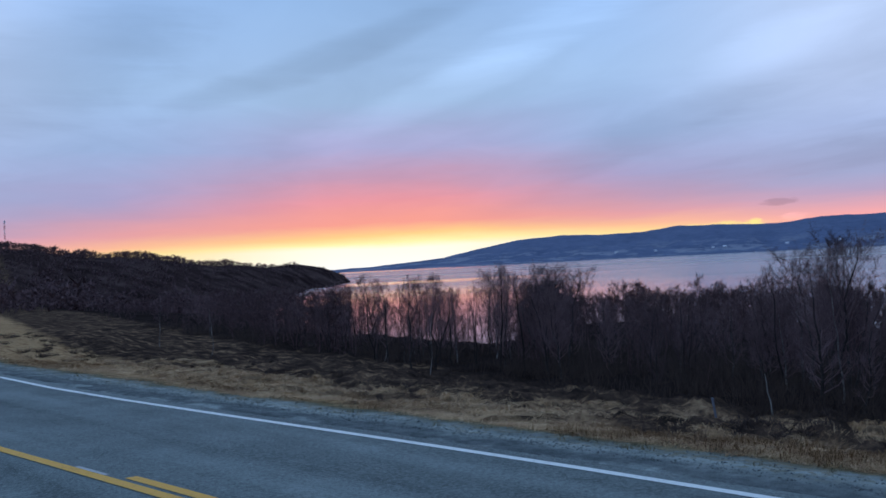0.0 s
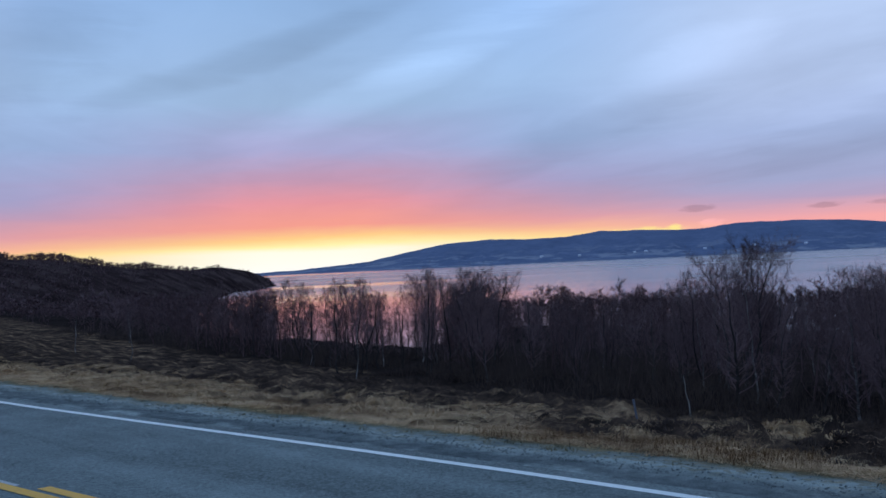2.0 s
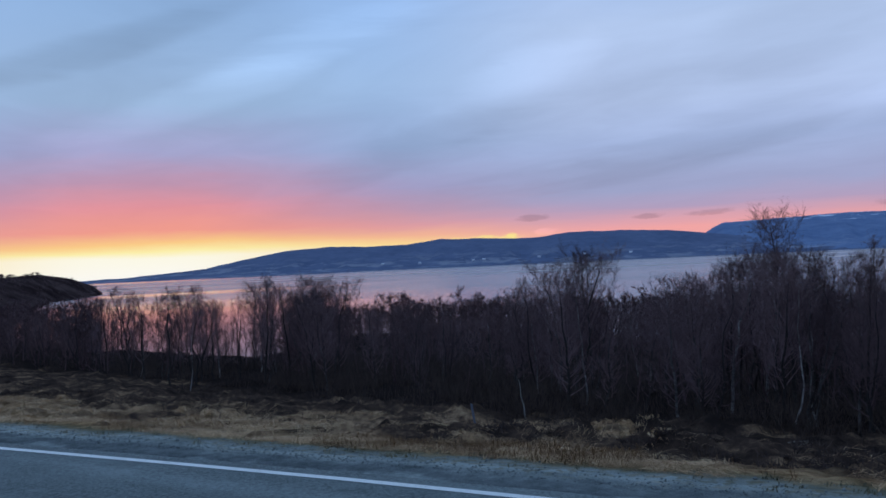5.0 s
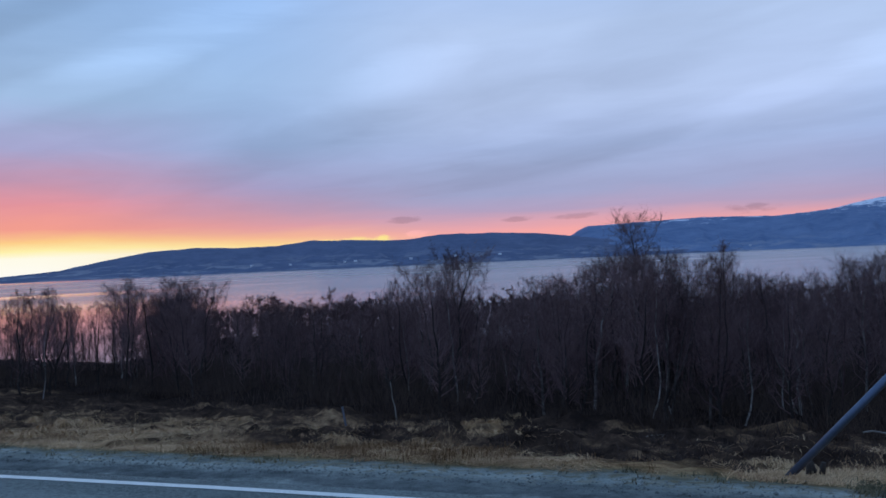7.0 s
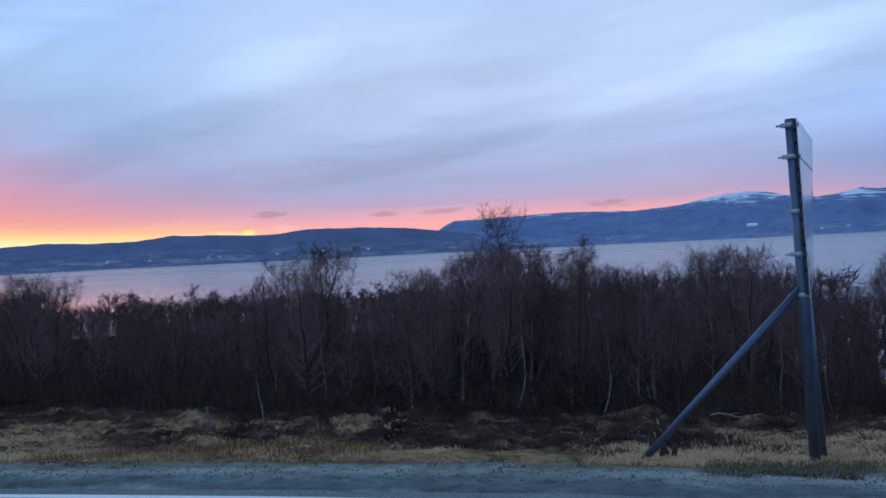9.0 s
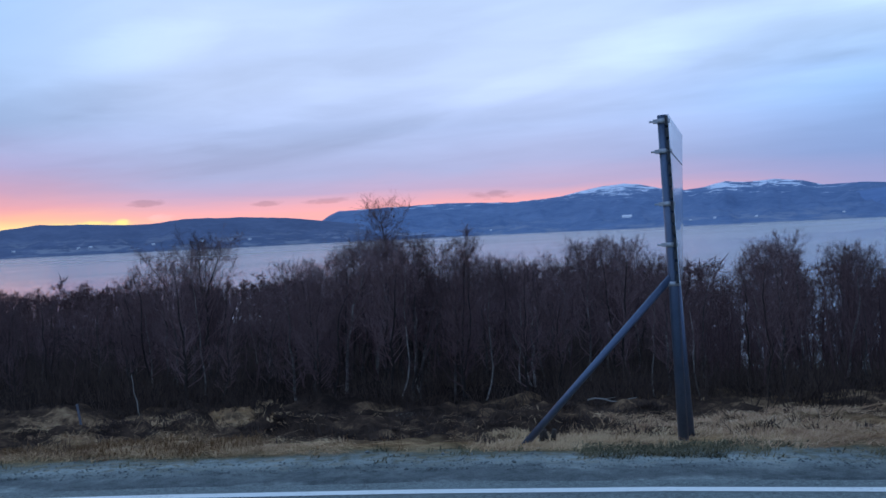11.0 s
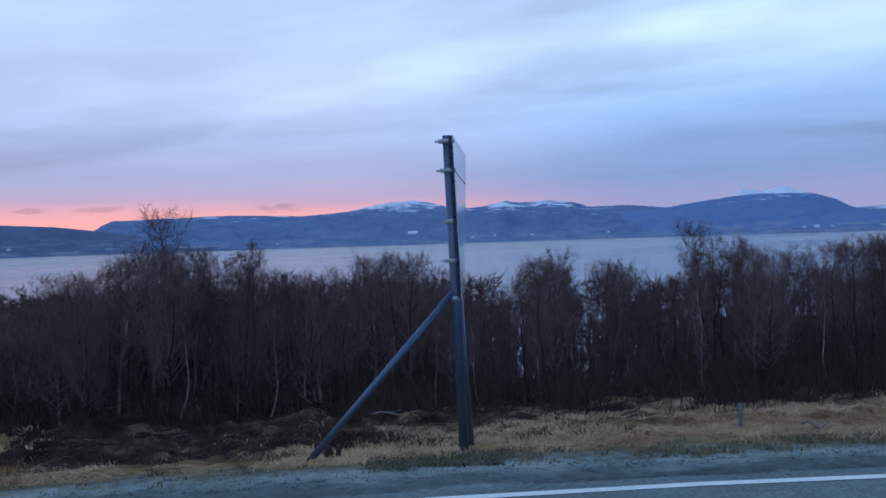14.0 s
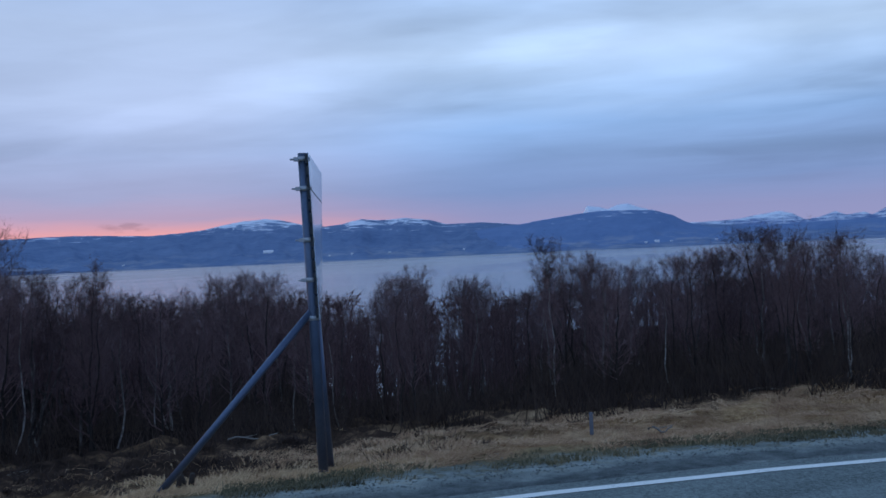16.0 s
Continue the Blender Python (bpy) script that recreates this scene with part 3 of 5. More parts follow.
for k in range(-5, 5):
    a0 = -8.0 + 12 * k
    tagged(ribbon("centre_dash", [-2.91, -2.79], 0.005, M_YELLOW, np.linspace(a0, a0 + 3, 8)), "yellow painted dash of the centre line", "road marking", "centre line dashes", "structure")


# ---------------------------------------------------------------- far fjord sides
def fjord_side(name, table, shore, crest, mat, seed, rough, label, back=500):
    lo, hi = table[0][0], table[-1][0]
    azs = np.arange(lo, hi + 0.01, 0.12)
    el = ramp_of(table)(azs)
    el = el + 0.035 * fractal(azs * 1.3, azs * 0, seed, 4)
    rows = np.concatenate([np.linspace(0, 1, 26), [1.15, 1.4]])
    A, T = np.meshgrid(azs, rows)
    jag = 60 * fractal(A * 0.35, A * 0, seed + 5)
    Rr = shore + jag * (1 - np.clip(T, 0, 1)) + (crest - shore) * T
    Rr = np.minimum(Rr, 4850)
    ztop = EYE + crest * np.tan(np.radians(el))[None, :]
    g = np.clip(T, 0, 1) ** 1.15
    Z = WATER_Z - 3 + (ztop - WATER_Z + 3) * g
    bumpy = rough * fractal(A * 1.1, T * 5, seed + 2, 5) * np.sin(np.pi * np.clip(T, 0, 1)) * (ztop - WATER_Z)
    Z = np.where(T <= 1, Z + bumpy, ztop - (T - 1) * 200)
    X, Y = polar(A, Rr)
    return tagged(sheet(name, X, Y, Z, mat), label, "mountain", kind="structure")


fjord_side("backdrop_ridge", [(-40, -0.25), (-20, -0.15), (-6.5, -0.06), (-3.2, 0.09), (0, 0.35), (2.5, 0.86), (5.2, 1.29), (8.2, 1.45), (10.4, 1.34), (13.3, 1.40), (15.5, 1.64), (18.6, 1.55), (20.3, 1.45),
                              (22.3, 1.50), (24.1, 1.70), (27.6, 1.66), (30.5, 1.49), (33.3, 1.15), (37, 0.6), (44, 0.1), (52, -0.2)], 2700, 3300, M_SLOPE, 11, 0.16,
           "dark wooded ridge across the fjord, painted haze-blue")
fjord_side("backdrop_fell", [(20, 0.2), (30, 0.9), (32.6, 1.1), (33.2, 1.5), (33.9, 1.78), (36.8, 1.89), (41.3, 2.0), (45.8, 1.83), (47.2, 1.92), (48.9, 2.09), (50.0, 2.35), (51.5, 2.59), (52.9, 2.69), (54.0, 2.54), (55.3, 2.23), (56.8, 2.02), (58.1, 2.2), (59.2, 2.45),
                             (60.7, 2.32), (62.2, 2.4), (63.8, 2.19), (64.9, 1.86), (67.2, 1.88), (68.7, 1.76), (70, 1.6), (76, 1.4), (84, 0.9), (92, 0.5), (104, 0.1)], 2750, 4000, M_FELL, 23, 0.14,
           "fell painted haze-blue, with old snow on its top")
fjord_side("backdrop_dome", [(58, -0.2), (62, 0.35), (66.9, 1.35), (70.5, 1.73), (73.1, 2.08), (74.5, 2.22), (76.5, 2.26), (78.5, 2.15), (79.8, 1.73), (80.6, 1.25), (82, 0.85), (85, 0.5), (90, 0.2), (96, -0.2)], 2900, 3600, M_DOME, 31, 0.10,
           "rounded fell beside the fjord, painted haze-blue")
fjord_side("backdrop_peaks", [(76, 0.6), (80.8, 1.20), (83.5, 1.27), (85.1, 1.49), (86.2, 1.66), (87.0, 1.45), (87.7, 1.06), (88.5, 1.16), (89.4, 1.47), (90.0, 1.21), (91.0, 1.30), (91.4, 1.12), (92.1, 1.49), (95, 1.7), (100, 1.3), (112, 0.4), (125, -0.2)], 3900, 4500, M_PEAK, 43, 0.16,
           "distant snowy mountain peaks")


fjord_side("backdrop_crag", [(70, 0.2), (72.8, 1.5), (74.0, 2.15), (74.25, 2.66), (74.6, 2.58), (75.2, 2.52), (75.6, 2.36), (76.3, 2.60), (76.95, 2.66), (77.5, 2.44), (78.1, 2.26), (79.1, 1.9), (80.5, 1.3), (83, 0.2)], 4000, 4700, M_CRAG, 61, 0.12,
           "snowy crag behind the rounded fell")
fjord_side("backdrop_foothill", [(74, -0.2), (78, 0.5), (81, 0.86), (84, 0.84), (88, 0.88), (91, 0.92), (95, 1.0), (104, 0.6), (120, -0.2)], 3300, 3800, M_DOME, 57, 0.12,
           "low foothills across the fjord, painted haze-blue")


# ---------------------------------------------------------------- trees
class Limbs:
    """Collects thin tapered limbs as triangles."""

    def __init__(self):
        self.v, self.f, self.n = [], [], 0

    def pipe(self, pts, rads, sides):
        pts = np.asarray(pts, float)
        base = self.n
        for i in range(len(pts)):
            d = pts[min(i + 1, len(pts) - 1)] - pts[max(i - 1, 0)]
            d = d / (np.linalg.norm(d) + 1e-9)
            a = np.cross(d, (0.31, 0.95, 0.05) if abs(d[2]) > 0.5 else (0, 0, 1))
            a /= np.linalg.norm(a) + 1e-9
            b = np.cross(d, a)
            if i == len(pts) - 1:
                self.v.append(pts[i][None])
                self.n += 1
            else:
                t = np.arange(sides) * 2 * np.pi / sides
                self.v.append(pts[i] + rads[i] * (np.cos(t)[:, None] * a + np.sin(t)[:, None] * b))
                self.n += sides
        for i in range(len(pts) - 1):
            for k in range(sides):
                p, q = base + i * sides + k, base + i * sides + (k + 1) % sides
                if i == len(pts) - 2:
                    self.f.append((p, q, base + (i + 1) * sides))
                else:
                    self.f.append((p, q, q + sides))
                    self.f.append((p, q + sides, p + sides))

    def sliver(self, p, q, r, rng):
        """The finest twigs: one tapering splinter each."""
        side = np.cross(q - p, rng.normal(0, 1, 3))
        side *= r / (np.linalg.norm(side) + 1e-9)
        self.v.append(np.stack([p - side, p + side, q]))
        self.f.append((self.n, self.n + 1, self.n + 2))
        self.n += 3

    def mesh(self, name, mat):
        return fast_mesh(name, np.concatenate(self.v), np.array(self.f), mat)


def rand_dir(rng, up, spread):
    a = rng.uniform(0, 2 * np.pi)
    d = np.array([math.cos(a) * spread, math.sin(a) * spread, up])
    return d / np.linalg.norm(d)


def birch_limbs(rng, H, limbs, twigs, fine, low=0.16, wide=0.2, stems=1, thick=0.0095, fat=1.0, segs=9, sides=6, belly=0.6):
    """Trunk and crown of one bare birch of height H, foot at the origin. Limbs leave the stem all round, turn upward,
    and carry branchlets that end in tufts of fine twigs."""
    trunk, crown = Limbs(), Limbs()
    up, long_ = np.array([0, 0, 1.0]), fat ** 0.4
    for st in range(stems):
        h = H * (1 if st == 0 else rng.uniform(0.70, 0.96))
        lean = rng.normal(0, 0.035 if st == 0 else 0.12, 2)
        t = np.linspace(0, 1, segs)
        wob = np.cumsum(rng.normal(0, 0.021, (segs, 2)), 0) * h
        line = np.stack([lean[0] * h * t + wob[:, 0], lean[1] * h * t + wob[:, 1], t * h * 0.96], 1)
        line[0] = (rng.normal(0, 0.12) * (st > 0), rng.normal(0, 0.12) * (st > 0), -0.2)
        r0 = thick * h * rng.uniform(0.85, 1.15)
        trunk.pipe(line, r0 * (1 - t) ** 0.8 + 0.003, sides)

        def axis(u):
            return np.array([np.interp(u, t, line[:, c]) for c in range(3)])

        def tuft(q, d, length):
            """A branchlet with its spray of twigs."""
            e = q + d * length
            crown.pipe([q, e], [0.0042 * fat, 0], 3)
            for _ in range(fine):
                m = q + (e - q) * rng.uniform(0.0, 1.0)
                d3 = d * 0.75 + rng.normal(0, 0.72, 3) + up * 0.1
                d3 /= np.linalg.norm(d3)
                crown.sliver(m, m + d3 * rng.uniform(0.10, 0.34) * long_, 0.0031 * fat, rng)

        turn = rng.uniform(0, 6.28)
        for i in range(limbs):
            u = low + (0.93 - low) * (i + rng.uniform()) / limbs
            turn += 2.4 + rng.normal(0, 0.5)
            p, out_ = axis(u), np.array([math.cos(turn), math.sin(turn), 0])
            zt = min(u + rng.uniform(0.05, 0.20), 0.99)
            env = wide * math.sqrt(max(0.02, 1 - ((zt - belly) / (1.06 - belly if zt > belly else belly * 1.1)) ** 2))
            reach = env * h * rng.uniform(0.5, 1.05)
            rise = min(reach * rng.uniform(0.8, 1.9), (1.0 - u) * h * 0.95 + 0.05)
            tip = p + out_ * reach + up * rise + rng.normal(0, 0.03, 3) * h * 0.3
            b1 = p + (tip - p) * 0.35 + out_ * reach * 0.13 + rng.normal(0, 0.012, 3) * h
            b2 = p + (tip - p) * 0.70 + out_ * reach * 0.10 + rng.normal(0, 0.012, 3) * h
            L = np.linalg.norm(tip - p)
            rb = max(0.007, r0 * 0.42 * (1 - u) + 0.005)
            path = [p, b1, b2, tip] if fine > 4 and sides > 4 else [p, b1, tip]
            crown.pipe(path, [rb, rb * 0.7, rb * 0.4, 0][:len(path) - 1] + [0], 4 if sides > 4 else 3)
            for _ in range(twigs):
                v = rng.uniform(0.28, 1.0)
                q = p + (b1 - p) * v / 0.35 if v < 0.35 else b1 + (b2 - b1) * (v - 0.35) / 0.35 if v < 0.7 else b2 + (tip - b2) * (v - 0.7) / 0.3
                d2 = (tip - b1) / (L + 1e-6) + up * 0.40 + rng.normal(0, 0.60, 3)
                tuft(q, d2 / np.linalg.norm(d2), L * rng.uniform(0.14, 0.46) * (1.25 - 0.5 * v) + 0.08)
        for _ in range(int(twigs * 1.5)):
            d2 = up + rng.normal(0, 0.45, 3)
            tuft(axis(rng.uniform(0.72, 0.99)), d2 / np.linalg.norm(d2), h * rng.uniform(0.03, 0.09))
    return trunk, crown


def birch(seed, H, label, bark=None, **kw):
    rng = np.random.default_rng(seed)
    trunk, crown = birch_limbs(rng, H, **kw)
    root = new("birch_tree")
    tagged(root, label, "tree", "bare birches below the road")
    for nm, limbs, mat in (("trunk", trunk, bark or M_BARK), ("crown", crown, M_TWIG)):
        ob = new(nm, limbs.mesh(nm, mat))
        ob.parent = root
    return root


TOP_EL = ramp_of([(-30, -0.6), (-13, -1.3), (-9, -1.1), (-6.3, -1.1), (-4.9, -0.2), (-4.0, -0.60), (-1.0, -0.29), (1.3, -1.54), (2.4, -1.41), (3.5, 0.24), (4.3, -1.13), (6.6, 0.08), (8.1, -0.56), (9.1, -2.67), (11.0, -2.01), (12.4, -2.63), (13.5, -2.12),
                  (15.6, -2.40), (16.6, -3.34), (18.4, -2.69), (19.8, -2.38), (21.2, -0.49), (22.2, -0.89), (23.9, 1.29), (25.1, 0.34), (25.9, -2.10), (28.5, -2.3), (30.8, -1.05), (32.3, -1.12),
                  (34.2, -0.07), (35.7, 0.23), (37.0, 0.2), (37.7, 2.36), (38.4, 0.4), (38.9, 0.1), (40.6, -1.3), (42.4, 1.01), (43.2, -1.18), (46.3, -1.9), (48.7, -1.56), (51.4, -0.51), (53.7, -0.58), (54.8, -2.1), (59.9, -2.8),
                  (62.5, -0.47), (64.2, -1.99), (66.3, -1.31), (68.0, -2.3), (70.3, -2.3), (72.5, 0.55), (74.8, -0.3), (76.8, -0.66), (78.1, -2.1), (79.6, -0.59), (81.8, -0.14), (83.5, -0.58), (84.9, 0.97),
                  (86.9, 0.86), (88.1, -0.08), (89.7, 0.71), (91.2, -0.90), (96, -0.5), (110, -0.5)])
KINDS = [
    birch(1, 5.0, "bare slender birch with a narrow twiggy crown", limbs=24, twigs=10, fine=10, low=0.28, wide=0.115, belly=0.55),
    birch(2, 5.0, "bare bushy birch with dark brown twigs", limbs=26, twigs=11, fine=10, low=0.12, wide=0.21, belly=0.5),
    birch(3, 5.0, "bare birch with several crooked stems", limbs=10, twigs=10, fine=10, low=0.3, wide=0.14, stems=3),
    birch(4, 5.0, "bare birch with a broad twiggy crown", limbs=28, twigs=12, fine=10, low=0.32, wide=0.24, belly=0.64),
    birch(5, 5.0, "bare birch with two leaning stems", limbs=15, twigs=10, fine=10, low=0.25, wide=0.16, stems=2),
    birch(6, 5.0, "bare slim young birch in the thicket", limbs=22, twigs=9, fine=10, low=0.15, wide=0.12, thick=0.008),
    birch(8, 5.0, "bare birch with a crooked white trunk", M_PALE, limbs=16, twigs=10, fine=10, low=0.45, wide=0.16, belly=0.72),
    birch(7, 5.0, "bare upright birch with dense dark twigs", limbs=26, twigs=11, fine=10, low=0.2, wide=0.17),
    birch(9, 5.0, "tall bare birch with a dense round head of twigs", limbs=28, twigs=9, fine=10, low=0.55, wide=0.13, belly=0.85, thick=0.0085),
    birch(10, 5.0, "bare birch with a domed crown of reddish twigs", limbs=34, twigs=11, fine=10, low=0.22, wide=0.25, belly=0.70),
    birch(11, 5.0, "bare birch with an oval crown and a slim spire", limbs=32, twigs=11, fine=10, low=0.2, wide=0.20, belly=0.45),
    birch(12, 5.0, "bare birch with two leaning greyish stems", limbs=14, twigs=10, fine=10, low=0.5, wide=0.17, belly=0.75, stems=2),
]
used = set()


def plant(kind, az, r, height, turn, fat=1.0):
    x, y = polar(az, r)
    z = float(land(x, y)) - 0.04
    k = height / 5.0
    m = pose(float(x), float(y), z, 0, 0, turn) @ Matrix.Diagonal((k * fat, k * fat, k, 1))
    if kind not in used:
        used.add(kind)
        KINDS[kind].matrix_basis = m
        return KINDS[kind]
    src = KINDS[kind]
    keep = src.matrix_basis.copy()
    src.matrix_basis = Matrix()
    ob = copy_thing(src, m)
    src.matrix_basis = keep
    return ob


# the tall ones that stand out against the water and the sky: heading, distance, kind
TALL = [(3.5, 30, 0), (6.6, 31, 2), (8.0, 32, 3), (-1.0, 30, 2), (-4.0, 36, 7), (-4.9, 40, 5), (21.2, 24, 5), (22.4, 25, 4), (23.9, 24, 10), (25.0, 24.5, 4), (30.8, 24, 1), (32.2, 25, 7), (34.2, 23, 0), (35.7, 22, 10),
        (37.7, 22, 8), (38.7, 25, 1), (42.4, 21, 0), (44.6, 23, 9), (51.4, 23, 9), (53.5, 24, 3), (62.5, 23, 7), (66.3, 24, 1), (72.5, 21, 8), (71.9, 22, 0), (73.3, 22.5, 5), (74.8, 22, 5), (76.6, 20, 7), (79.6, 18, 9), (81.8, 19, 9), (83.4, 19, 1),
        (84.9, 18, 9), (86.9, 18, 3), (89.7, 17.5, 10), (88.2, 19, 1),
        (33.6, 24, 1), (35.0, 23, 3), (36.6, 23, 9), (38.3, 23, 4), (39.3, 24, 9), (23.0, 23, 9), (24.5, 23.5, 3), (20.4, 25, 1), (31.6, 25, 9), (46.0, 23, 9), (48.9, 24, 3), (50.6, 23, 1), (52.6, 23.5, 7), (57.5, 23, 4), (61.5, 24, 5), (63.4, 24, 3),
        (65.5, 23, 7), (67.0, 25, 9), (70.0, 23, 7), (77.3, 19.5, 9), (80.7, 18.5, 3), (82.7, 19, 9), (85.8, 18, 9), (88.8, 18, 9), (5.2, 31, 1), (7.3, 30, 9), (-2.4, 31, 7), (10.8, 28, 1), (13.4, 27, 9), (18.5, 26, 7), (40.9, 23, 3), (43.4, 22, 1)]
rng = np.random.default_rng(5)
for az, r, kind in TALL:
    x, y = polar(az, r)
    top = EYE + r * math.tan(radians(float(TOP_EL(az))))
    plant(kind, az, r, (top - float(land(x, y))) * (1.03 if kind == 8 else 0.98), rng.uniform(0, 360), 1.0)


# birches with pale trunks along the front of the wood
for az, r, top_el in ((-1.4, 27.0, -1.4), (-15.5, 44, -1.0), (-18.6, 50, -1.0), (24.6, 19.5, -0.6), (37.4, 17.0, -1.0), (39.0, 17.5, -2.2), (43.0, 16.8, -1.6), (45.8, 18.0, -3.0), (54.3, 16.0, -2.6), (57.3, 15.2, -3.8),
                      (71.6, 16.2, -2.8), (79.4, 15.0, -1.8), (86.2, 14.2, -1.2), (86.9, 14.0, -0.8), (89.6, 14.3, -1.0)):
    x, y = polar(az, r)
    plant(11 if az > 86 else 6, az, r, EYE + r * math.tan(radians(top_el)) - float(land(x, y)), rng.uniform(0, 360), 0.66)


def gap(az):
    """The opening in the wood where the red water shows."""
    return 0.6 < az < 2.8


def sees_water(az, share):
    """True for the share of the trees to be left out where the bay shines through the wood."""
    return -6.5 < az < 4.8 and rng.uniform() < share


def thin(az):
    """Where the wood stands open and the water shines through."""
    return 56 < az < 69.5


def front(az):
    """Distance of the wood's front edge in a heading."""
    a = math.radians(az - 46.0)
    for r in np.arange(8, 200, 0.5):
        if r * math.cos(a) > float(TREE_N(r * math.sin(a))):
            return r
    return 200.0


count = 0
while count < 240:
    az = rng.uniform(-22, 97) if rng.uniform() < 0.84 else rng.uniform(74, 97)
    if (thin(az) and rng.uniform() > 0.9) or (gap(az) and rng.uniform() > 0.25):
        continue
    f0 = front(az)
    depth = 24 * rng.uniform() ** 1.7
    r = f0 + 0.6 + depth
    if r > 75:
        continue
    x, y = polar(az, r)
    g = float(land(x, y))
    top = EYE + r * math.tan(radians(min(float(TOP_EL(az)), 0.3) - rng.gamma(1.6, 0.85)))
    hgt = min(top - g, rng.uniform(3.2, 6.2) if depth > 2 else rng.uniform(2.8, 5.0))
    if hgt < 2.2:
        continue
    plant(int(rng.choice([0, 1, 1, 2, 3, 4, 5, 7, 9, 10])), az, r, hgt, rng.uniform(0, 360), rng.uniform(0.8, 1.15))
    count += 1


def merged_woods(name, spots, label, seed, limbs, twigs, fine, thick, fat, segs, sides, wide):
    """Many more bare birches, farther in, as one mass."""
    rng2 = np.random.default_rng(seed)
    protos = []
    for k in range(8):
        t, c = birch_limbs(rng2, 5.0, limbs=limbs, twigs=twigs, fine=fine, low=0.04, wide=wide, thick=thick, fat=fat, segs=segs, sides=sides)
        va, vb = np.concatenate(t.v), np.concatenate(c.v)
        protos.append((np.concatenate([va, vb]), np.concatenate([np.array(t.f), np.array(c.f) + len(va)])))
    vs, fs, n = [], [], 0
    for x, y, z, h in spots:
        v, f = protos[int(rng2.integers(0, 8))]
        a, k = rng2.uniform(0, 2 * np.pi), h / 5.0
        c, s = math.cos(a) * k, math.sin(a) * k
        vs.append(np.stack([v[:, 0] * c - v[:, 1] * s + x, v[:, 0] * s + v[:, 1] * c + y, v[:, 2] * k + z], 1))
        fs.append(f + n)
        n += len(v)
    ob = new(name, fast_mesh(name, np.concatenate(vs), np.concatenate(fs), M_WOODS))
    return tagged(ob, label, "woods", kind="stuff")


spots = []
while len(spots) < 470:
    az = rng.uniform(-30, 98)
    if (gap(az) and rng.uniform() > 0.25) or sees_water(az, 0.45):
        continue
    f0 = front(az)
    r = f0 + (2.5 if thin(az) else 4) + 45 * rng.uniform() ** (1.5 if thin(az) else 1.0)
    if az < -8:
        r = max(f0, 30) + 150 * rng.uniform() ** 1.2
    x, y = polar(az, r)
    g = float(land(x, y))
    if g < WATER_Z + 0.8:
        continue
    top = EYE + r * math.tan(radians(min(float(TOP_EL(az)), -1.2) - 0.3 - rng.gamma(1.8, 0.8)))
    h = min(top - g, rng.uniform(4.0, 6.8))
    if h > 1.2:
        spots.append((float(x), float(y), g - 0.05, h))
while len(spots) < 540:
    az = rng.uniform(8, 52)
    r = front(az) + rng.uniform(10, 50)
    x, y = polar(az, r)
    g = float(land(x, y))
    h = min(EYE + r * math.tan(radians(-2.6 - rng.gamma(2.0, 0.5))) - g, 6.5)
    if h > 1.2:
        spots.append((float(x), float(y), g - 0.05, h))
while len(spots) < 585:
    az = rng.uniform(54, 69.5)
    r = front(az) + rng.uniform(1.5, 18)
    x, y = polar(az, r)
    g = float(land(x, y))
    h = min(EYE + r * math.tan(radians(-2.4 - rng.gamma(2.0, 0.6))) - g, 5.5)
    if h > 1.2:
        spots.append((float(x), float(y), g - 0.05, h))
inner = spots
spots = []
while len(spots) < 760:
    az = rng.uniform(-13, 98) if rng.uniform() < 0.8 else rng.uniform(-10, 20)
    if sees_water(az, 0.8):
        continue
    r = front(az) + 34 + (75 if az < 60 else 60) * rng.uniform() ** 1.15
    x, y = polar(az, r)
    g = float(land(x, y))
    if g > WATER_Z + 0.6:
        top = EYE + r * math.tan(radians(-2.2 - rng.gamma(2.0, 0.4)))
        h = min(top - g, rng.uniform(4.5, 7.5))
        if h > 1.5:
            spots.append((float(x), float(y), g - 0.1, h))
while len(spots) < 1220:
    az = rng.uniform(-9, 98)
    a_ = radians(az - 46)
    r = (rng.uniform(62, 98) - (35 if thin(az) else 0) + 6) / max(math.cos(a_), 0.5)
    x, y = polar(az, r)
    g = float(land(x, y))
    if g > WATER_Z + 0.1 and not sees_water(az, 0.85):
        spots.append((float(x), float(y), g - 0.3, rng.uniform(1.6, 5.2)))
while len(spots) < 1520:
    az = rng.choice([rng.uniform(-26, -4.5), rng.uniform(-15, -5), rng.uniform(-5, 8)])
    if sees_water(az, 0.8):
        continue
    r = front(az) + 2 + 85 * rng.uniform() ** 1.2
    x, y = polar(az, r)
    g = float(land(x, y))
    h = min(EYE + r * math.tan(radians(-0.9 - rng.gamma(2.0, 0.5))) - g, rng.uniform(4.5, 7.5))
    if h > 1.2 and g > WATER_Z + 0.5:
        spots.append((float(x), float(y), g - 0.05, h))
while len(spots) < 1860:
    az = rng.uniform(7, 57)
    r = rng.uniform(74, 98) / math.cos(radians(az - 46))
    x, y = polar(az, r)
    g = float(land(x, y))
    if g > WATER_Z + 0.1:
        spots.append((float(x), float(y), g - 0.2, rng.uniform(2.0, 4.6)))
while len(spots) < 1990:
    az = rng.uniform(-7, 7)
    a_ = radians(az - 46)
    r = rng.uniform(58, 96) / math.cos(a_)
    x, y = polar(az, r)
    g = float(land(x, y))
    if g > WATER_Z + 0.1:
        spots.append((float(x), float(y), g - 0.2, 0.7 + rng.gamma(1.3, 0.7)))
bay = [q for q in spots if -7 < math.degrees(math.atan2(q[0], q[1])) < 6]
inner = inner + bay
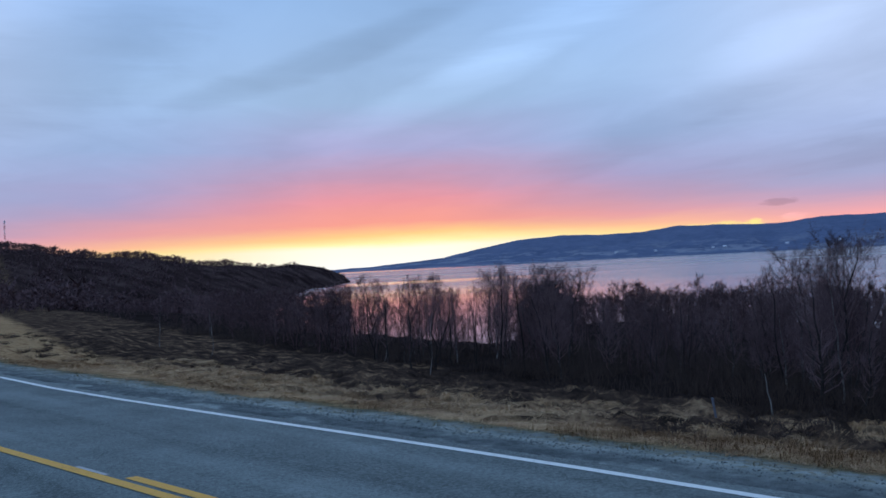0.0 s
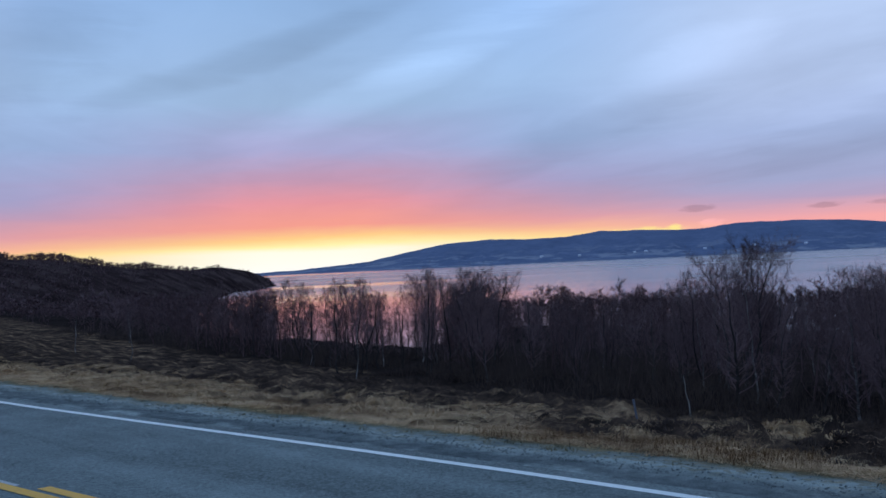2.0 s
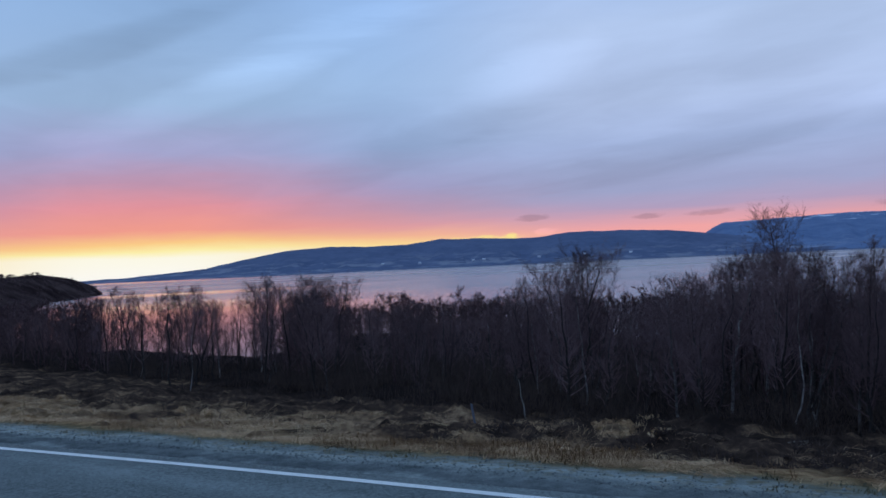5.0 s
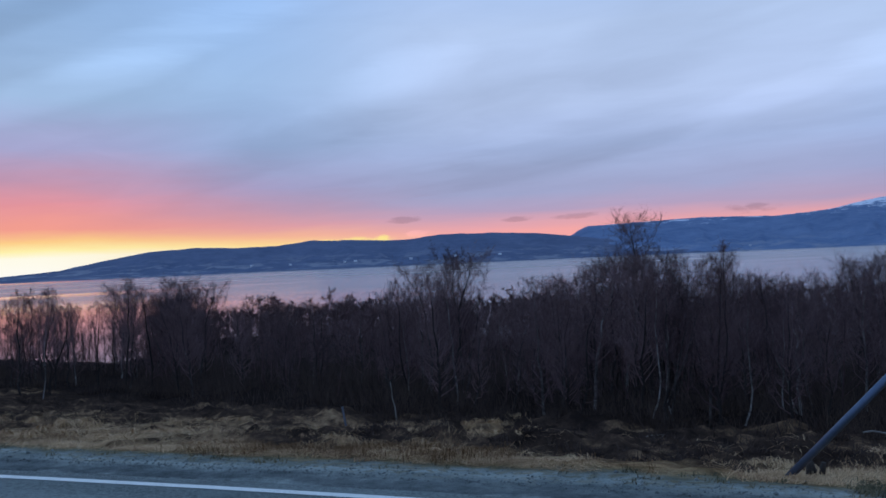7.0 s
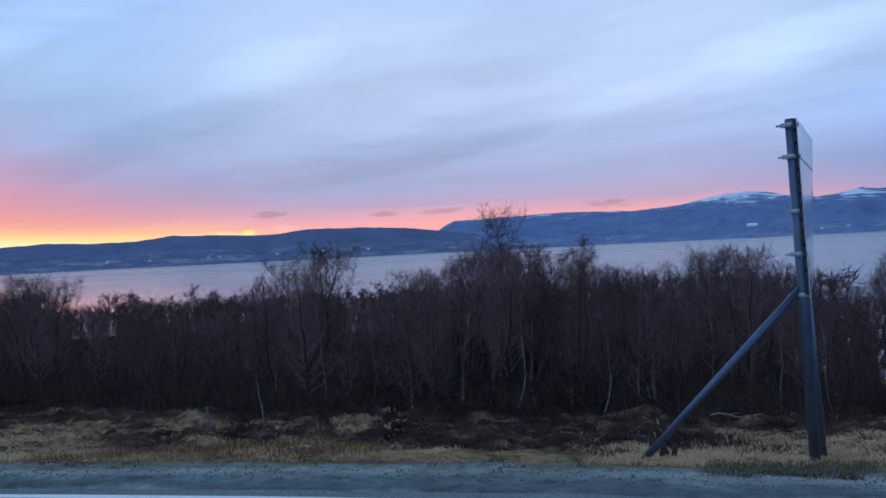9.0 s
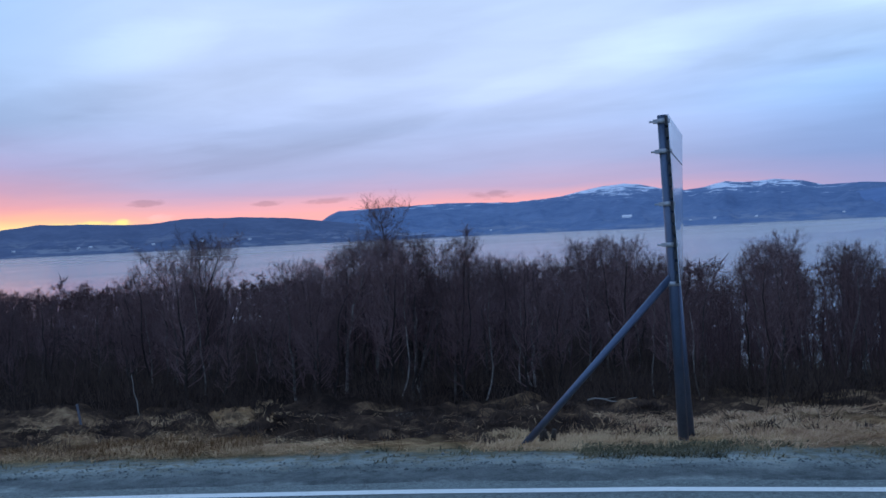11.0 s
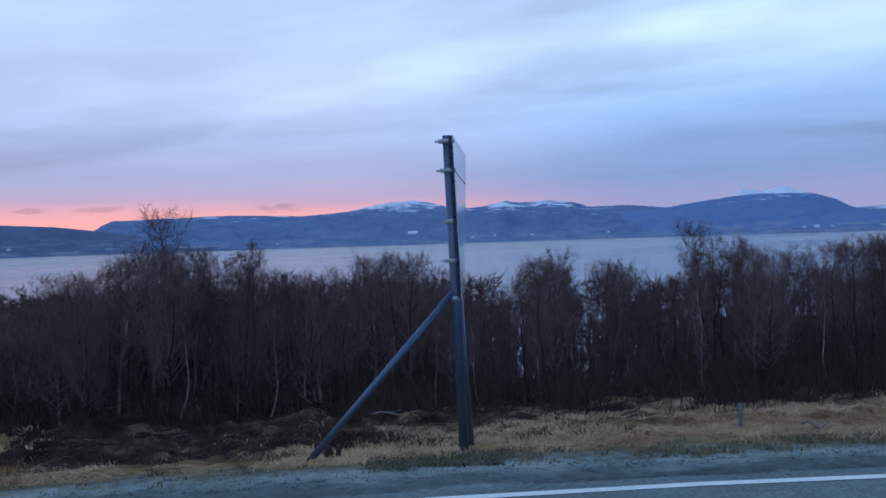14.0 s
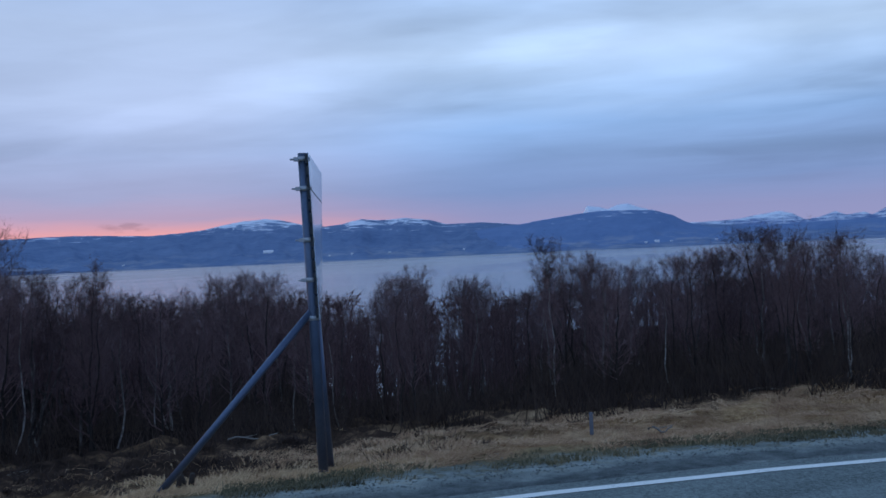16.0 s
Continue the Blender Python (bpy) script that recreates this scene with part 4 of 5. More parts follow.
spots = [q for q in spots if q not in bay]
merged_woods("shore_woods", spots, "dark bare woods on the slope above the shore", 79, 8, 4, 6, 0.012, 8.0, 4, 3, 0.23)
spots = inner
merged_woods("birch_thicket", spots, "dark bare birch thicket down to the shore", 77, 13, 5, 7, 0.010, 1.6, 5, 4, 0.20)

spots = []
while len(spots) < 2900:
    az = rng.uniform(-34, -6.3)
    R0 = float(CREST_R(az))
    r = R0 * (rng.uniform(0.90, 1.04) if rng.uniform() < 0.42 else rng.uniform(0.3, 0.97))
    x, y = polar(az, r)
    g = float(land(x, y))
    if g > WATER_Z + 1.0:
        spots.append((float(x), float(y), g - 1.5, rng.uniform(3.0, 5.4) * (0.6 + 0.4 * smooth01((-8.0 - az) / 8)) * (1.0 + 0.55 * float(fractal(np.array(az * 1.1), np.array(r * 0.01), 71, 3)))))
merged_woods("headland_woods", spots, "dark bare woods covering the headland", 78, 4, 2, 1, 0.02, 70.0, 3, 3, 0.45)


# ---------------------------------------------------------------- grass and heath
def blades(name, rng3, count_, band, smax, rise, reach, width, mat, label, clump=0.0, seedshift=0, spread=0.09, side_step=0.0, bare=(0, 0)):
    """Mats of long tapered blades, combed over in patches, between two distances from the edge line."""
    per = 12
    k = count_ // per
    s = rng3.uniform(-smax, smax * 0.5, k * 4)
    w = rng3.uniform(band[0], band[1], k * 4) + np.clip(s - 2, 0, 8) * side_step
    x = s * U.x + (white_n(s) + w) * V.x
    y = s * U.y + (white_n(s) + w) * V.y
    dist = np.hypot(x, y)
    dens = fractal(x * 0.7, y * 0.7, 17 + seedshift, 4)
    keep = (rng3.uniform(0, 1, k * 4) < np.clip(14 / dist, 0.06, 1) ** 1.4) & (dens > clump + rng3.normal(0, 0.10, k * 4))
    keep &= ~((s > bare[0]) & (s < bare[1]) & (rng3.uniform(0, 1, k * 4) < 0.975))
    x, y = x[keep][:k], y[keep][:k]
    x = np.repeat(x, per) + rng3.normal(0, spread, len(x) * per)
    y = np.repeat(y, per) + rng3.normal(0, spread, len(y) * per)
    m = len(x)
    z = land(x, y) - 0.008
    a = fractal(x * 0.55, y * 0.55, 29, 3) * 5.0 + rng3.normal(0, 0.7, m)
    L = reach * rng3.uniform(0.5, 1.3, m)
    h = rise * rng3.uniform(0.4, 1.4, m)
    wd = width * rng3.uniform(0.6, 1.3, m)
    sx, sy = -np.sin(a) * wd, np.cos(a) * wd
    tx, ty = x + np.cos(a) * L, y + np.sin(a) * L
    mx, my = x + np.cos(a) * L * 0.45, y + np.sin(a) * L * 0.45
    zt = np.maximum(land(tx, ty) + 0.012, z + h * 0.25)
    P = np.empty((m, 5, 3))
    P[:, 0] = np.stack([x - sx, y - sy, z], 1)
    P[:, 1] = np.stack([x + sx, y + sy, z], 1)
    P[:, 2] = np.stack([mx - sx * 0.8, my - sy * 0.8, z + h], 1)
    P[:, 3] = np.stack([mx + sx * 0.8, my + sy * 0.8, z + h], 1)
    P[:, 4] = np.stack([tx, ty, zt], 1)
    base = (np.arange(m) * 5)[:, None]
    T = np.concatenate([base + np.array([[0, 1, 3]]), base + np.array([[0, 3, 2]]), base + np.array([[2, 3, 4]])], 0)
    ob = new(name, fast_mesh(name, P.reshape(-1, 3), T, mat))
    return tagged(ob, label, "grass", kind="stuff")


g3 = np.random.default_rng(9)
blades("bleached_grass", g3, 52000, (1.9, 3.3), 46, 0.036, 0.23, 0.0038, M_STRAW, "bleached dry grass lying over on the verge", -0.05, 0, 0.07, 0.16)
blades("tussock_grass", g3, 42000, (3.2, 8.6), 46, 0.045, 0.22, 0.0024, M_STRAW, "pale dry grass tussocks among the heath", 0.12, 4, 0.08, 0.0, (-2.6, 30))
blades("dry_grass_mat", g3, 42000, (1.9, 5.6), 24, 0.040, 0.27, 0.0036, M_TAWNY, "tawny matted dry grass beside the road", -0.35, 8, 0.09, 0.0, (-60, 1.0))
blades("verge_grass", g3, 20000, (1.3, 2.2), 28, 0.035, 0.06, 0.005, M_GREEN, "short green grass along the gravel edge", -0.22, 2, 0.05, 0.0, (-60, 0.5))
blades("withered_stalks", g3, 24000, (2.0, 3.6), 46, 0.085, 0.16, 0.0024, M_RUST, "rust-brown withered stalks along the verge", 0.10, 6, 0.12, 0.0, (-3.0, 30))



def tussock_mounds(spots_, per=72):
    """Hummocks of old grass: blades rise from the middle and hang over all round a low mound."""
    rng7 = np.random.default_rng(47)
    x, y, R_, h = (np.repeat(v, per) for v in np.array(spots_).T)
    m = len(x)
    a = rng7.uniform(0, 2 * np.pi, m)
    base = land(x, y)
    reach = R_ * rng7.uniform(0.5, 1.5, m)
    start = R_ * rng7.uniform(0.0, 0.45, m)
    wd = rng7.uniform(0.0016, 0.0042, m)
    a = a + 0.9 * np.sin(a - 3.0 * fractal(x * 0.3, y * 0.3, 61, 2))
    c, n = np.cos(a), np.sin(a)
    sway = rng7.normal(0, 0.5, m) * R_
    P = np.empty((m, 7, 3))
    for i, (f, lift) in enumerate(((0.0, 0.75), (0.45, 0.95), (0.8, 0.55))):
        d = start + (reach - start) * f
        cx, cy, cz = x + c * d - n * sway * f, y + n * d + c * sway * f, base + h * lift * rng7.uniform(0.7, 1.1, m)
        k = wd * (1 - 0.3 * f)
        P[:, 2 * i] = np.stack([cx - n * k, cy + c * k, cz], 1)
        P[:, 2 * i + 1] = np.stack([cx + n * k, cy - c * k, cz], 1)
    tx, ty = x + c * reach - n * sway, y + n * reach + c * sway
    P[:, 6] = np.stack([tx, ty, land(tx, ty) + 0.01 + 0.2 * h * rng7.uniform(0, 1, m)], 1)
    o = (np.arange(m) * 7)[:, None]
    T = np.concatenate([o + np.array([q]) for q in ((0, 1, 3), (0, 3, 2), (2, 3, 5), (2, 5, 4), (4, 5, 6))], 0)
    ob = new("grass_tussocks", fast_mesh("grass_tussocks", P.reshape(-1, 3), T, M_STRAW))
    tagged(ob, "pale old grass tussocks hanging over on the heath", "grass", kind="stuff")
    # the matted body under each
    k = len(spots_)
    x, y, R_, h = np.array(spots_).T
    z = land(x, y)
    t = np.arange(9) * 2 * np.pi / 9
    V_ = np.empty((k, 19, 3))
    for j, (f, lift) in enumerate(((0.85, -0.06), (0.5, 0.42))):
        w_ = f * R_[:, None] * rng7.uniform(0.8, 1.15, (k, 9))
        V_[:, j * 9:j * 9 + 9] = np.stack([x[:, None] + np.cos(t) * w_, y[:, None] + np.sin(t) * w_, z[:, None] + lift * h[:, None] + 0 * w_], 2)
    V_[:, 18] = np.stack([x, y, z + 0.55 * h], 1)
    F_ = [q for i in range(9) for q in ((i, (i + 1) % 9, 9 + (i + 1) % 9), (i, 9 + (i + 1) % 9, 9 + i), (9 + i, 9 + (i + 1) % 9, 18))]
    T = (np.array(F_)[None] + (np.arange(k) * 19)[:, None, None]).reshape(-1, 3)
    tagged(new("tussock_mats", fast_mesh("tussock_mats", V_.reshape(-1, 3), T, M_MAT)), "brown matted grass bodies of the tussocks", "grass", kind="stuff")


mounds = []
while len(mounds) < 540:
    s = g3.uniform(-30, -4.0)
    w = g3.uniform(2.4, 8.0) + max(0.0, -s - 14) * 0.15
    n_ = float(white_n(s)) + w
    x, y = s * U.x + n_ * V.x, s * U.y + n_ * V.y
    if fractal(np.array(x * 0.45), np.array(y * 0.45), 53, 3) + g3.normal(0, 0.10) > 0.0 + max(0.0, w - 5) * 0.05 + max(0.0, s + 8) * 0.05:
        mounds.append((x, y, g3.uniform(0.12, 0.32), g3.uniform(0.05, 0.15)))
tussock_mounds(mounds)

# loose stones on the shoulder
k = 5000
ps, pw = g3.uniform(-26, 11, k), 0.8 + np.abs(g3.normal(0, 0.45, k))
pr = g3.uniform(0.006, 0.016, k) * np.where(g3.uniform(0, 1, k) > 0.97, 1.8, 1.0)
px_, py_ = ps * U.x + (white_n(ps) + pw) * V.x, ps * U.y + (white_n(ps) + pw) * V.y
pc = np.stack([px_, py_, land(px_, py_) + pr * 0.3], 1)
octa = np.array([(1, 0, 0), (0, 1, 0), (-1, 0, 0), (0, -1, 0), (0, 0, 0.7), (0, 0, -0.7)], float)
face = np.array([(0, 1, 4), (1, 2, 4), (2, 3, 4), (3, 0, 4), (1, 0, 5), (2, 1, 5), (3, 2, 5), (0, 3, 5)])
pv = pc[:, None] + octa[None] * pr[:, None, None] * g3.uniform(0.6, 1.3, (k, 6, 1))
gravel_ob = new("gravel", fast_mesh("gravel", pv.reshape(-1, 3), (face[None] + (np.arange(k) * 6)[:, None, None]).reshape(-1, 3), M_STONE))
tagged(gravel_ob, "loose grey gravel on the road shoulder", "gravel", kind="stuff")


def shrubs(name, spots_, label, m=38, rr=0.009, splay=2.2):
    rng4 = np.random.default_rng(31)
    vs, fs, n = [], [], 0
    for x, y, z, k in spots_:
        a = rng4.uniform(0, 2 * np.pi, m)
        lean = rng4.uniform(0.1, splay, m)
        L = k * rng4.uniform(0.5, 1.2, m)
        ox, oy = rng4.normal(0, k * 0.45, m), rng4.normal(0, k * 0.45, m)
        root = np.stack([x + ox, y + oy, np.full(m, z - 0.03)], 1)
        d = np.stack([np.cos(a) * lean, np.sin(a) * lean, np.ones(m)], 1)
        d /= np.linalg.norm(d, axis=1)[:, None]
        tip = root + d * L[:, None]
        p1 = np.cross(d, (0.3, 0.2, 0.93))
        p1 /= np.linalg.norm(p1, axis=1)[:, None]
        p2 = np.cross(d, p1)
        ring3 = [root + rr * (math.cos(t) * p1 + math.sin(t) * p2) for t in (0, 2.094, 4.189)]
        P = np.stack(ring3 + [tip], 1)
        base = (np.arange(m) * 4)[:, None] + n
        vs.append(P.reshape(-1, 3))
        fs.append(np.concatenate([base + np.array([[0, 1, 3]]), base + np.array([[1, 2, 3]]), base + np.array([[2, 0, 3]])], 0))
        n += m * 4
    ob = new(name, fast_mesh(name, np.concatenate(vs), np.concatenate(fs), M_HEATH))
    return tagged(ob, label, "shrubs", kind="stuff")


spots = []
while len(spots) < 620:
    s = rng.uniform(-60, 22)
    w = rng.uniform(4.2, 16)
    n_ = float(white_n(s)) + w
    x, y = s * U.x + n_ * V.x, s * U.y + n_ * V.y
    if fractal(np.array(x * 0.5), np.array(y * 0.5), 21, 3) > -0.15 - (w - 4) * 0.06 and (s < 2 or w > 4.5 + (s - 2) * 0.1):
        spots.append((x, y, float(land(x, y)), rng.uniform(0.12, 0.36)))
while len(spots) < 860:
    s = rng.uniform(-6.0, 3.6)
    w = rng.uniform(2.7, 6.5)
    n_ = float(white_n(s)) + w
    x, y = s * U.x + n_ * V.x, s * U.y + n_ * V.y
    spots.append((x, y, float(land(x, y)), rng.uniform(0.06, 0.20)))
shrubs("heath_shrubs", spots, "dark leafless dwarf shrubs and heather")

spots = []
while len(spots) < 800:
    az = rng.uniform(-26, 98)
    r = front(az) - 0.1 + 24 * rng.uniform() ** 1.4
    if r > 80:
        continue
    x, y = polar(az, r)
    spots.append((float(x), float(y), float(land(x, y)), rng.uniform(0.4, 1.3)))
while len(spots) < 960:
    az = rng.uniform(72, 98)
    r = front(az) - 0.9 + 4 * rng.uniform()
    x, y = polar(az, r)
    spots.append((float(x), float(y), float(land(x, y)), rng.uniform(0.25, 0.6)))
shrubs("undergrowth", spots, "dark leafless saplings and undergrowth beneath the birches", 45, 0.008, 0.9)

# ---------------------------------------------------------------- road sign seen almost edge-on
def spot(az, r, lift=0.0, ground_z=None):
    x, y = polar(az, r)
    z = float(land(x, y)) if ground_z is None else ground_z
    return Vector((float(x), float(y), z + lift))


def height_at(el, r):
    return EYE + r * math.tan(radians(el))


def road_sign():
    near, far = spot(56.02, 9.06), spot(56.47, 9.36)
    root = tagged(new("road_sign"), "large road sign on two galvanised posts with a slanting brace", "road sign")
    root.location = near
    top = Vector((*polar(55.50, 9.06), 3.10))
    line = top - near

    def local(v):
        return Vector(v) - near
    part("post", tube([local(near - Vector((0, 0, 0.25))), local(near + line * 0.5), local(top)], [0.052] * 3, 18), M_STEEL, root, "galvanised steel tube post")
    far_top = Vector((*polar(55.76, 9.36), 1.9))
    part("post", tube([local(far - Vector((0, 0, 0.25))), local(far_top)], [0.050] * 2, 18), M_STEEL, root, "galvanised steel tube post")
    foot = spot(45.54, 8.78)
    up = near + line * ((1.46 - near.z) / line.z)
    d = (up - foot).normalized()
    part("brace", tube([local(foot - d * 0.2), local(up - d * 0.03)], [0.037] * 2, 16), M_STEEL, root, "slanting galvanised tube brace")
    # panel: aluminium sheet with stiffening channels on its back; it faces the traffic, away to the right
    low_n, top_n = Vector((*polar(56.14, 8.98), 1.36)), Vector((*polar(55.83, 8.98), 3.10))
    low_f, top_f = Vector((*polar(56.36, 11.3), 1.36)), Vector((*polar(56.68, 11.3), 3.10))
    run = (low_f - low_n).normalized()
    side = Vector((run.y, -run.x, 0))
    tilt = line.normalized()
    m = Matrix.Identity(4)
    m.col[0].xyz, m.col[1].xyz, m.col[2].xyz = run, -side, tilt

    def slab(u0, u1, v0, v1, d0, d1):
        bm = bmesh.new()
        vs = []
        for d in (d0, d1):
            for u, v in ((u0, v0), (u1, v0), (u1, v1), (u0, v1)):
                p = (low_n * (1 - u) + low_f * u) * (1 - v) + (top_n * (1 - u) + top_f * u) * v
                vs.append(bm.verts.new(local(p + side * d)))
        for f in ((0, 1, 2, 3), (7, 6, 5, 4), (0, 4, 5, 1), (1, 5, 6, 2), (2, 6, 7, 3), (3, 7, 4, 0)):
            bm.faces.new([vs[q] for q in f])
        bmesh.ops.recalc_face_normals(bm, faces=bm.faces[:])
        return bm
    part("panel", slab(0, 1, 0, 0.775, 0.0, 0.006), M_SIGN, root, "pale grey lower sign sheet")
    part("panel", slab(0, 1, 0.785, 1, 0.0, 0.006), M_SIGN, root, "pale grey upper sign sheet")
    part("joint", slab(0.002, 0.998, 0.775, 0.785, 0.0, 0.003), M_SIGN_EDGE, root, "dark joint between the sign sheets")
    k = 14
    for i in range(k):
        part("channel", slab(0.003, 0.99, (i + 0.12) / k, (i + 0.88) / k, -0.03, -0.001), M_SIGN_EDGE, root, "dark back channel of the sign sheet")
    for z in (3.04, 2.73, 2.19, 1.77, 1.37):
        c = near + tilt * ((z - near.z) / tilt.z)
        mm = m.copy()
        mm.translation = local(c)
        bm = tube([(0, 0, -0.024), (0, 0, 0.024)], [0.060, 0.060], 18)
        for off, sx, sy in ((0.075, 0.07, 0.07), (-0.06, 0.06, 0.05)):
            bmesh.ops.create_cube(bm, size=1, matrix=Matrix.Translation((0, off * 0.8, 0)) @ Matrix.Diagonal((sx, sy, 0.038, 1)))
        bm.transform(mm)
        clamp = part("clamp", bm, M_CLAMP, root, "grey aluminium post clamp")
        for x_ in (-0.02, 0.02):
            bolt = bmesh.new()
            bmesh.ops.create_cone(bolt, cap_ends=True, segments=6, radius1=0.008, radius2=0.008, depth=0.07, matrix=Matrix.Translation((x_, 0.10, 0)) @ Euler((radians(90), 0, 0)).to_matrix().to_4x4())
            bolt.transform(mm)
            part("bolt", bolt, M_CLAMP, clamp)
    return root


road_sign()


def marker_post(az, r, tall, lean, label, wide=0.045):
    root = tagged(new("marker_post"), label, "marker post")
    root.matrix_basis = pose(*spot(az, r), 0, lean, -az)
    bm = box(wide, 0.03, tall + 0.15, Matrix.Translation((0, 0, tall / 2 - 0.075)), 0.008)
    part("stake", bm, M_MARKER, root)
    part("cap", box(wide + 0.007, 0.036, 0.03, Matrix.Translation((0, 0, tall + 0.005)), 0.008), M_MARKER, root)
    return root


marker_post(73.95, 10.3, 0.27, 0, "low grey-blue plastic marker post in the verge grass")
marker_post(17.25, 14.6, 0.42, -8, "leaning grey-blue marker post among the tussocks", 0.035)


def fallen_branch(az, r, length, turn, label, seed):
    rng5 = np.random.default_rng(seed)
    k = 7
    pts = [(length * (i / (k - 1) - 0.5), rng5.normal(0, 0.03), 0.03 + 0.025 * math.sin(i * 1.3) + rng5.uniform(0, 0.02)) for i in range(k)]
    bm = tube(pts, [0.006 + 0.008 * (1 - i / k) for i in range(k)], 7)
    c = tube([pts[2], (pts[2][0] + 0.2, 0.06, 0.07)], [0.006, 0.003], 6)
    me = bpy.data.meshes.new("tmp")
    c.to_mesh(me)
    c.free()
    bm.from_mesh(me)
    bpy.data.meshes.remove(me)
    me = bpy.data.meshes.new("fallen_branch")
    bm.to_mesh(me)
    bm.free()
    me.materials.append(M_WOOD)
    ob = new("fallen_branch", me)
    ob.matrix_basis = pose(*spot(az, r, 0.02), 0, 0, turn)
    return tagged(ob, label, "branch")


fallen_branch(51.5, 13.4, 0.75, -46, "pale weathered branch lying at the wood's edge", 1)
fallen_branch(37.6, 14.4, 0.30, -40, "short pale branch lying at the wood's edge", 2)
fallen_branch(78.4, 10.2, 0.26, -70, "short whitish branch lying in the grass", 3)
fallen_branch(86.0, 14.0, 1.1, -60, "grey fallen branch under the birches", 4)


def dead_stem(az, r, tall, label, seed):
    rng6 = np.random.default_rng(seed)
    pts = [(rng6.normal(0, 0.02) - 0.025 * i * tall, rng6.normal(0, 0.02), tall * i / 5 - 0.05) for i in range(6)]
    bm = tube(pts, [0.017 - 0.0022 * i for i in range(6)], 7)
    me = bpy.data.meshes.new("dead_stem")
    bm.to_mesh(me)
    bm.free()
    me.materials.append(M_WOOD)
    ob = new("dead_stem", me)
    ob.matrix_basis = pose(*spot(az, r), 0, 0, -az)
    return tagged(ob, label, "dead tree")


dead_stem(20.6, 18.0, 0.9, "short grey dead birch stem at the wood's edge", 1)


def stump(az, r, tall, lean):
    root_ = tube([(0, 0, -0.1), (0.005, 0, tall * 0.5), (0.0, 0.004, tall)], [0.035, 0.028, 0.022], 9)
    me = bpy.data.meshes.new("cut_stump")
    root_.to_mesh(me)
    root_.free()
    me.materials.append(M_STUMP)
    ob = new("cut_stump", me)
    ob.matrix_basis = pose(*spot(az, r), lean, lean * 0.5, 0)
    return tagged(ob, "small dark cut stump beside the sign's brace", "stump", "stumps by the brace")


stump(46.7, 9.0, 0.16, 8)
stump(47.1, 9.1, 0.17, -10)
stump(47.45, 9.05, 0.15, 12)


# ---------------------------------------------------------------- mast and far buildings
def radio_mast(az, r, high):
    p = spot(az, r)
    root = tagged(new("radio_mast"), "thin red and white lattice mast on the wooded hill", "mast")
    root.location = p
    t = high - p.z
    for i in range(6):
        z0, z1 = t * i / 6, t * (i + 1) / 6
        bm = bmesh.new()
        for k in range(3):
            a0 = k * 2.094
            q = (0.32 * math.cos(a0), 0.32 * math.sin(a0))
            a1 = a0 + 2.094
            q2 = (0.32 * math.cos(a1), 0.32 * math.sin(a1))
            for pa, pb, rr in (((*q, z0), (*q, z1), 0.045), ((*q, z0), (*q2, z1), 0.02), ((*q, z1), (*q2, z1), 0.02)):
                c = tube([pa, pb], [rr, rr], 5)
                me = bpy.data.meshes.new("tmp")
                c.to_mesh(me)
                c.free()
                bm.from_mesh(me)
                bpy.data.meshes.remove(me)
        part("mast_section", bm, M_MAST_RED if i % 2 == 0 else M_MAST_WHITE, root, "red painted lattice section" if i % 2 == 0 else "white painted lattice section")
    part("antenna", box(0.5, 0.3, 1.2, Matrix.Translation((0, 0.4, t - 0.8)), 0.05), M_HOUSE, root)
    return root


M_MAST_RED = material("mast_red", speckled((0.30, 0.05, 0.04), (0.45, 0.09, 0.07), 1.0, 9.0, 0.1, 0.01), 0.6)
M_MAST_WHITE = material("mast_white", speckled((0.55, 0.55, 0.56), (0.75, 0.75, 0.76), 1.0, 9.0, 0.1, 0.01), 0.6)
radio_mast(-27.15, 425, height_at(3.9, 425))

bpy.context.view_layer.update()


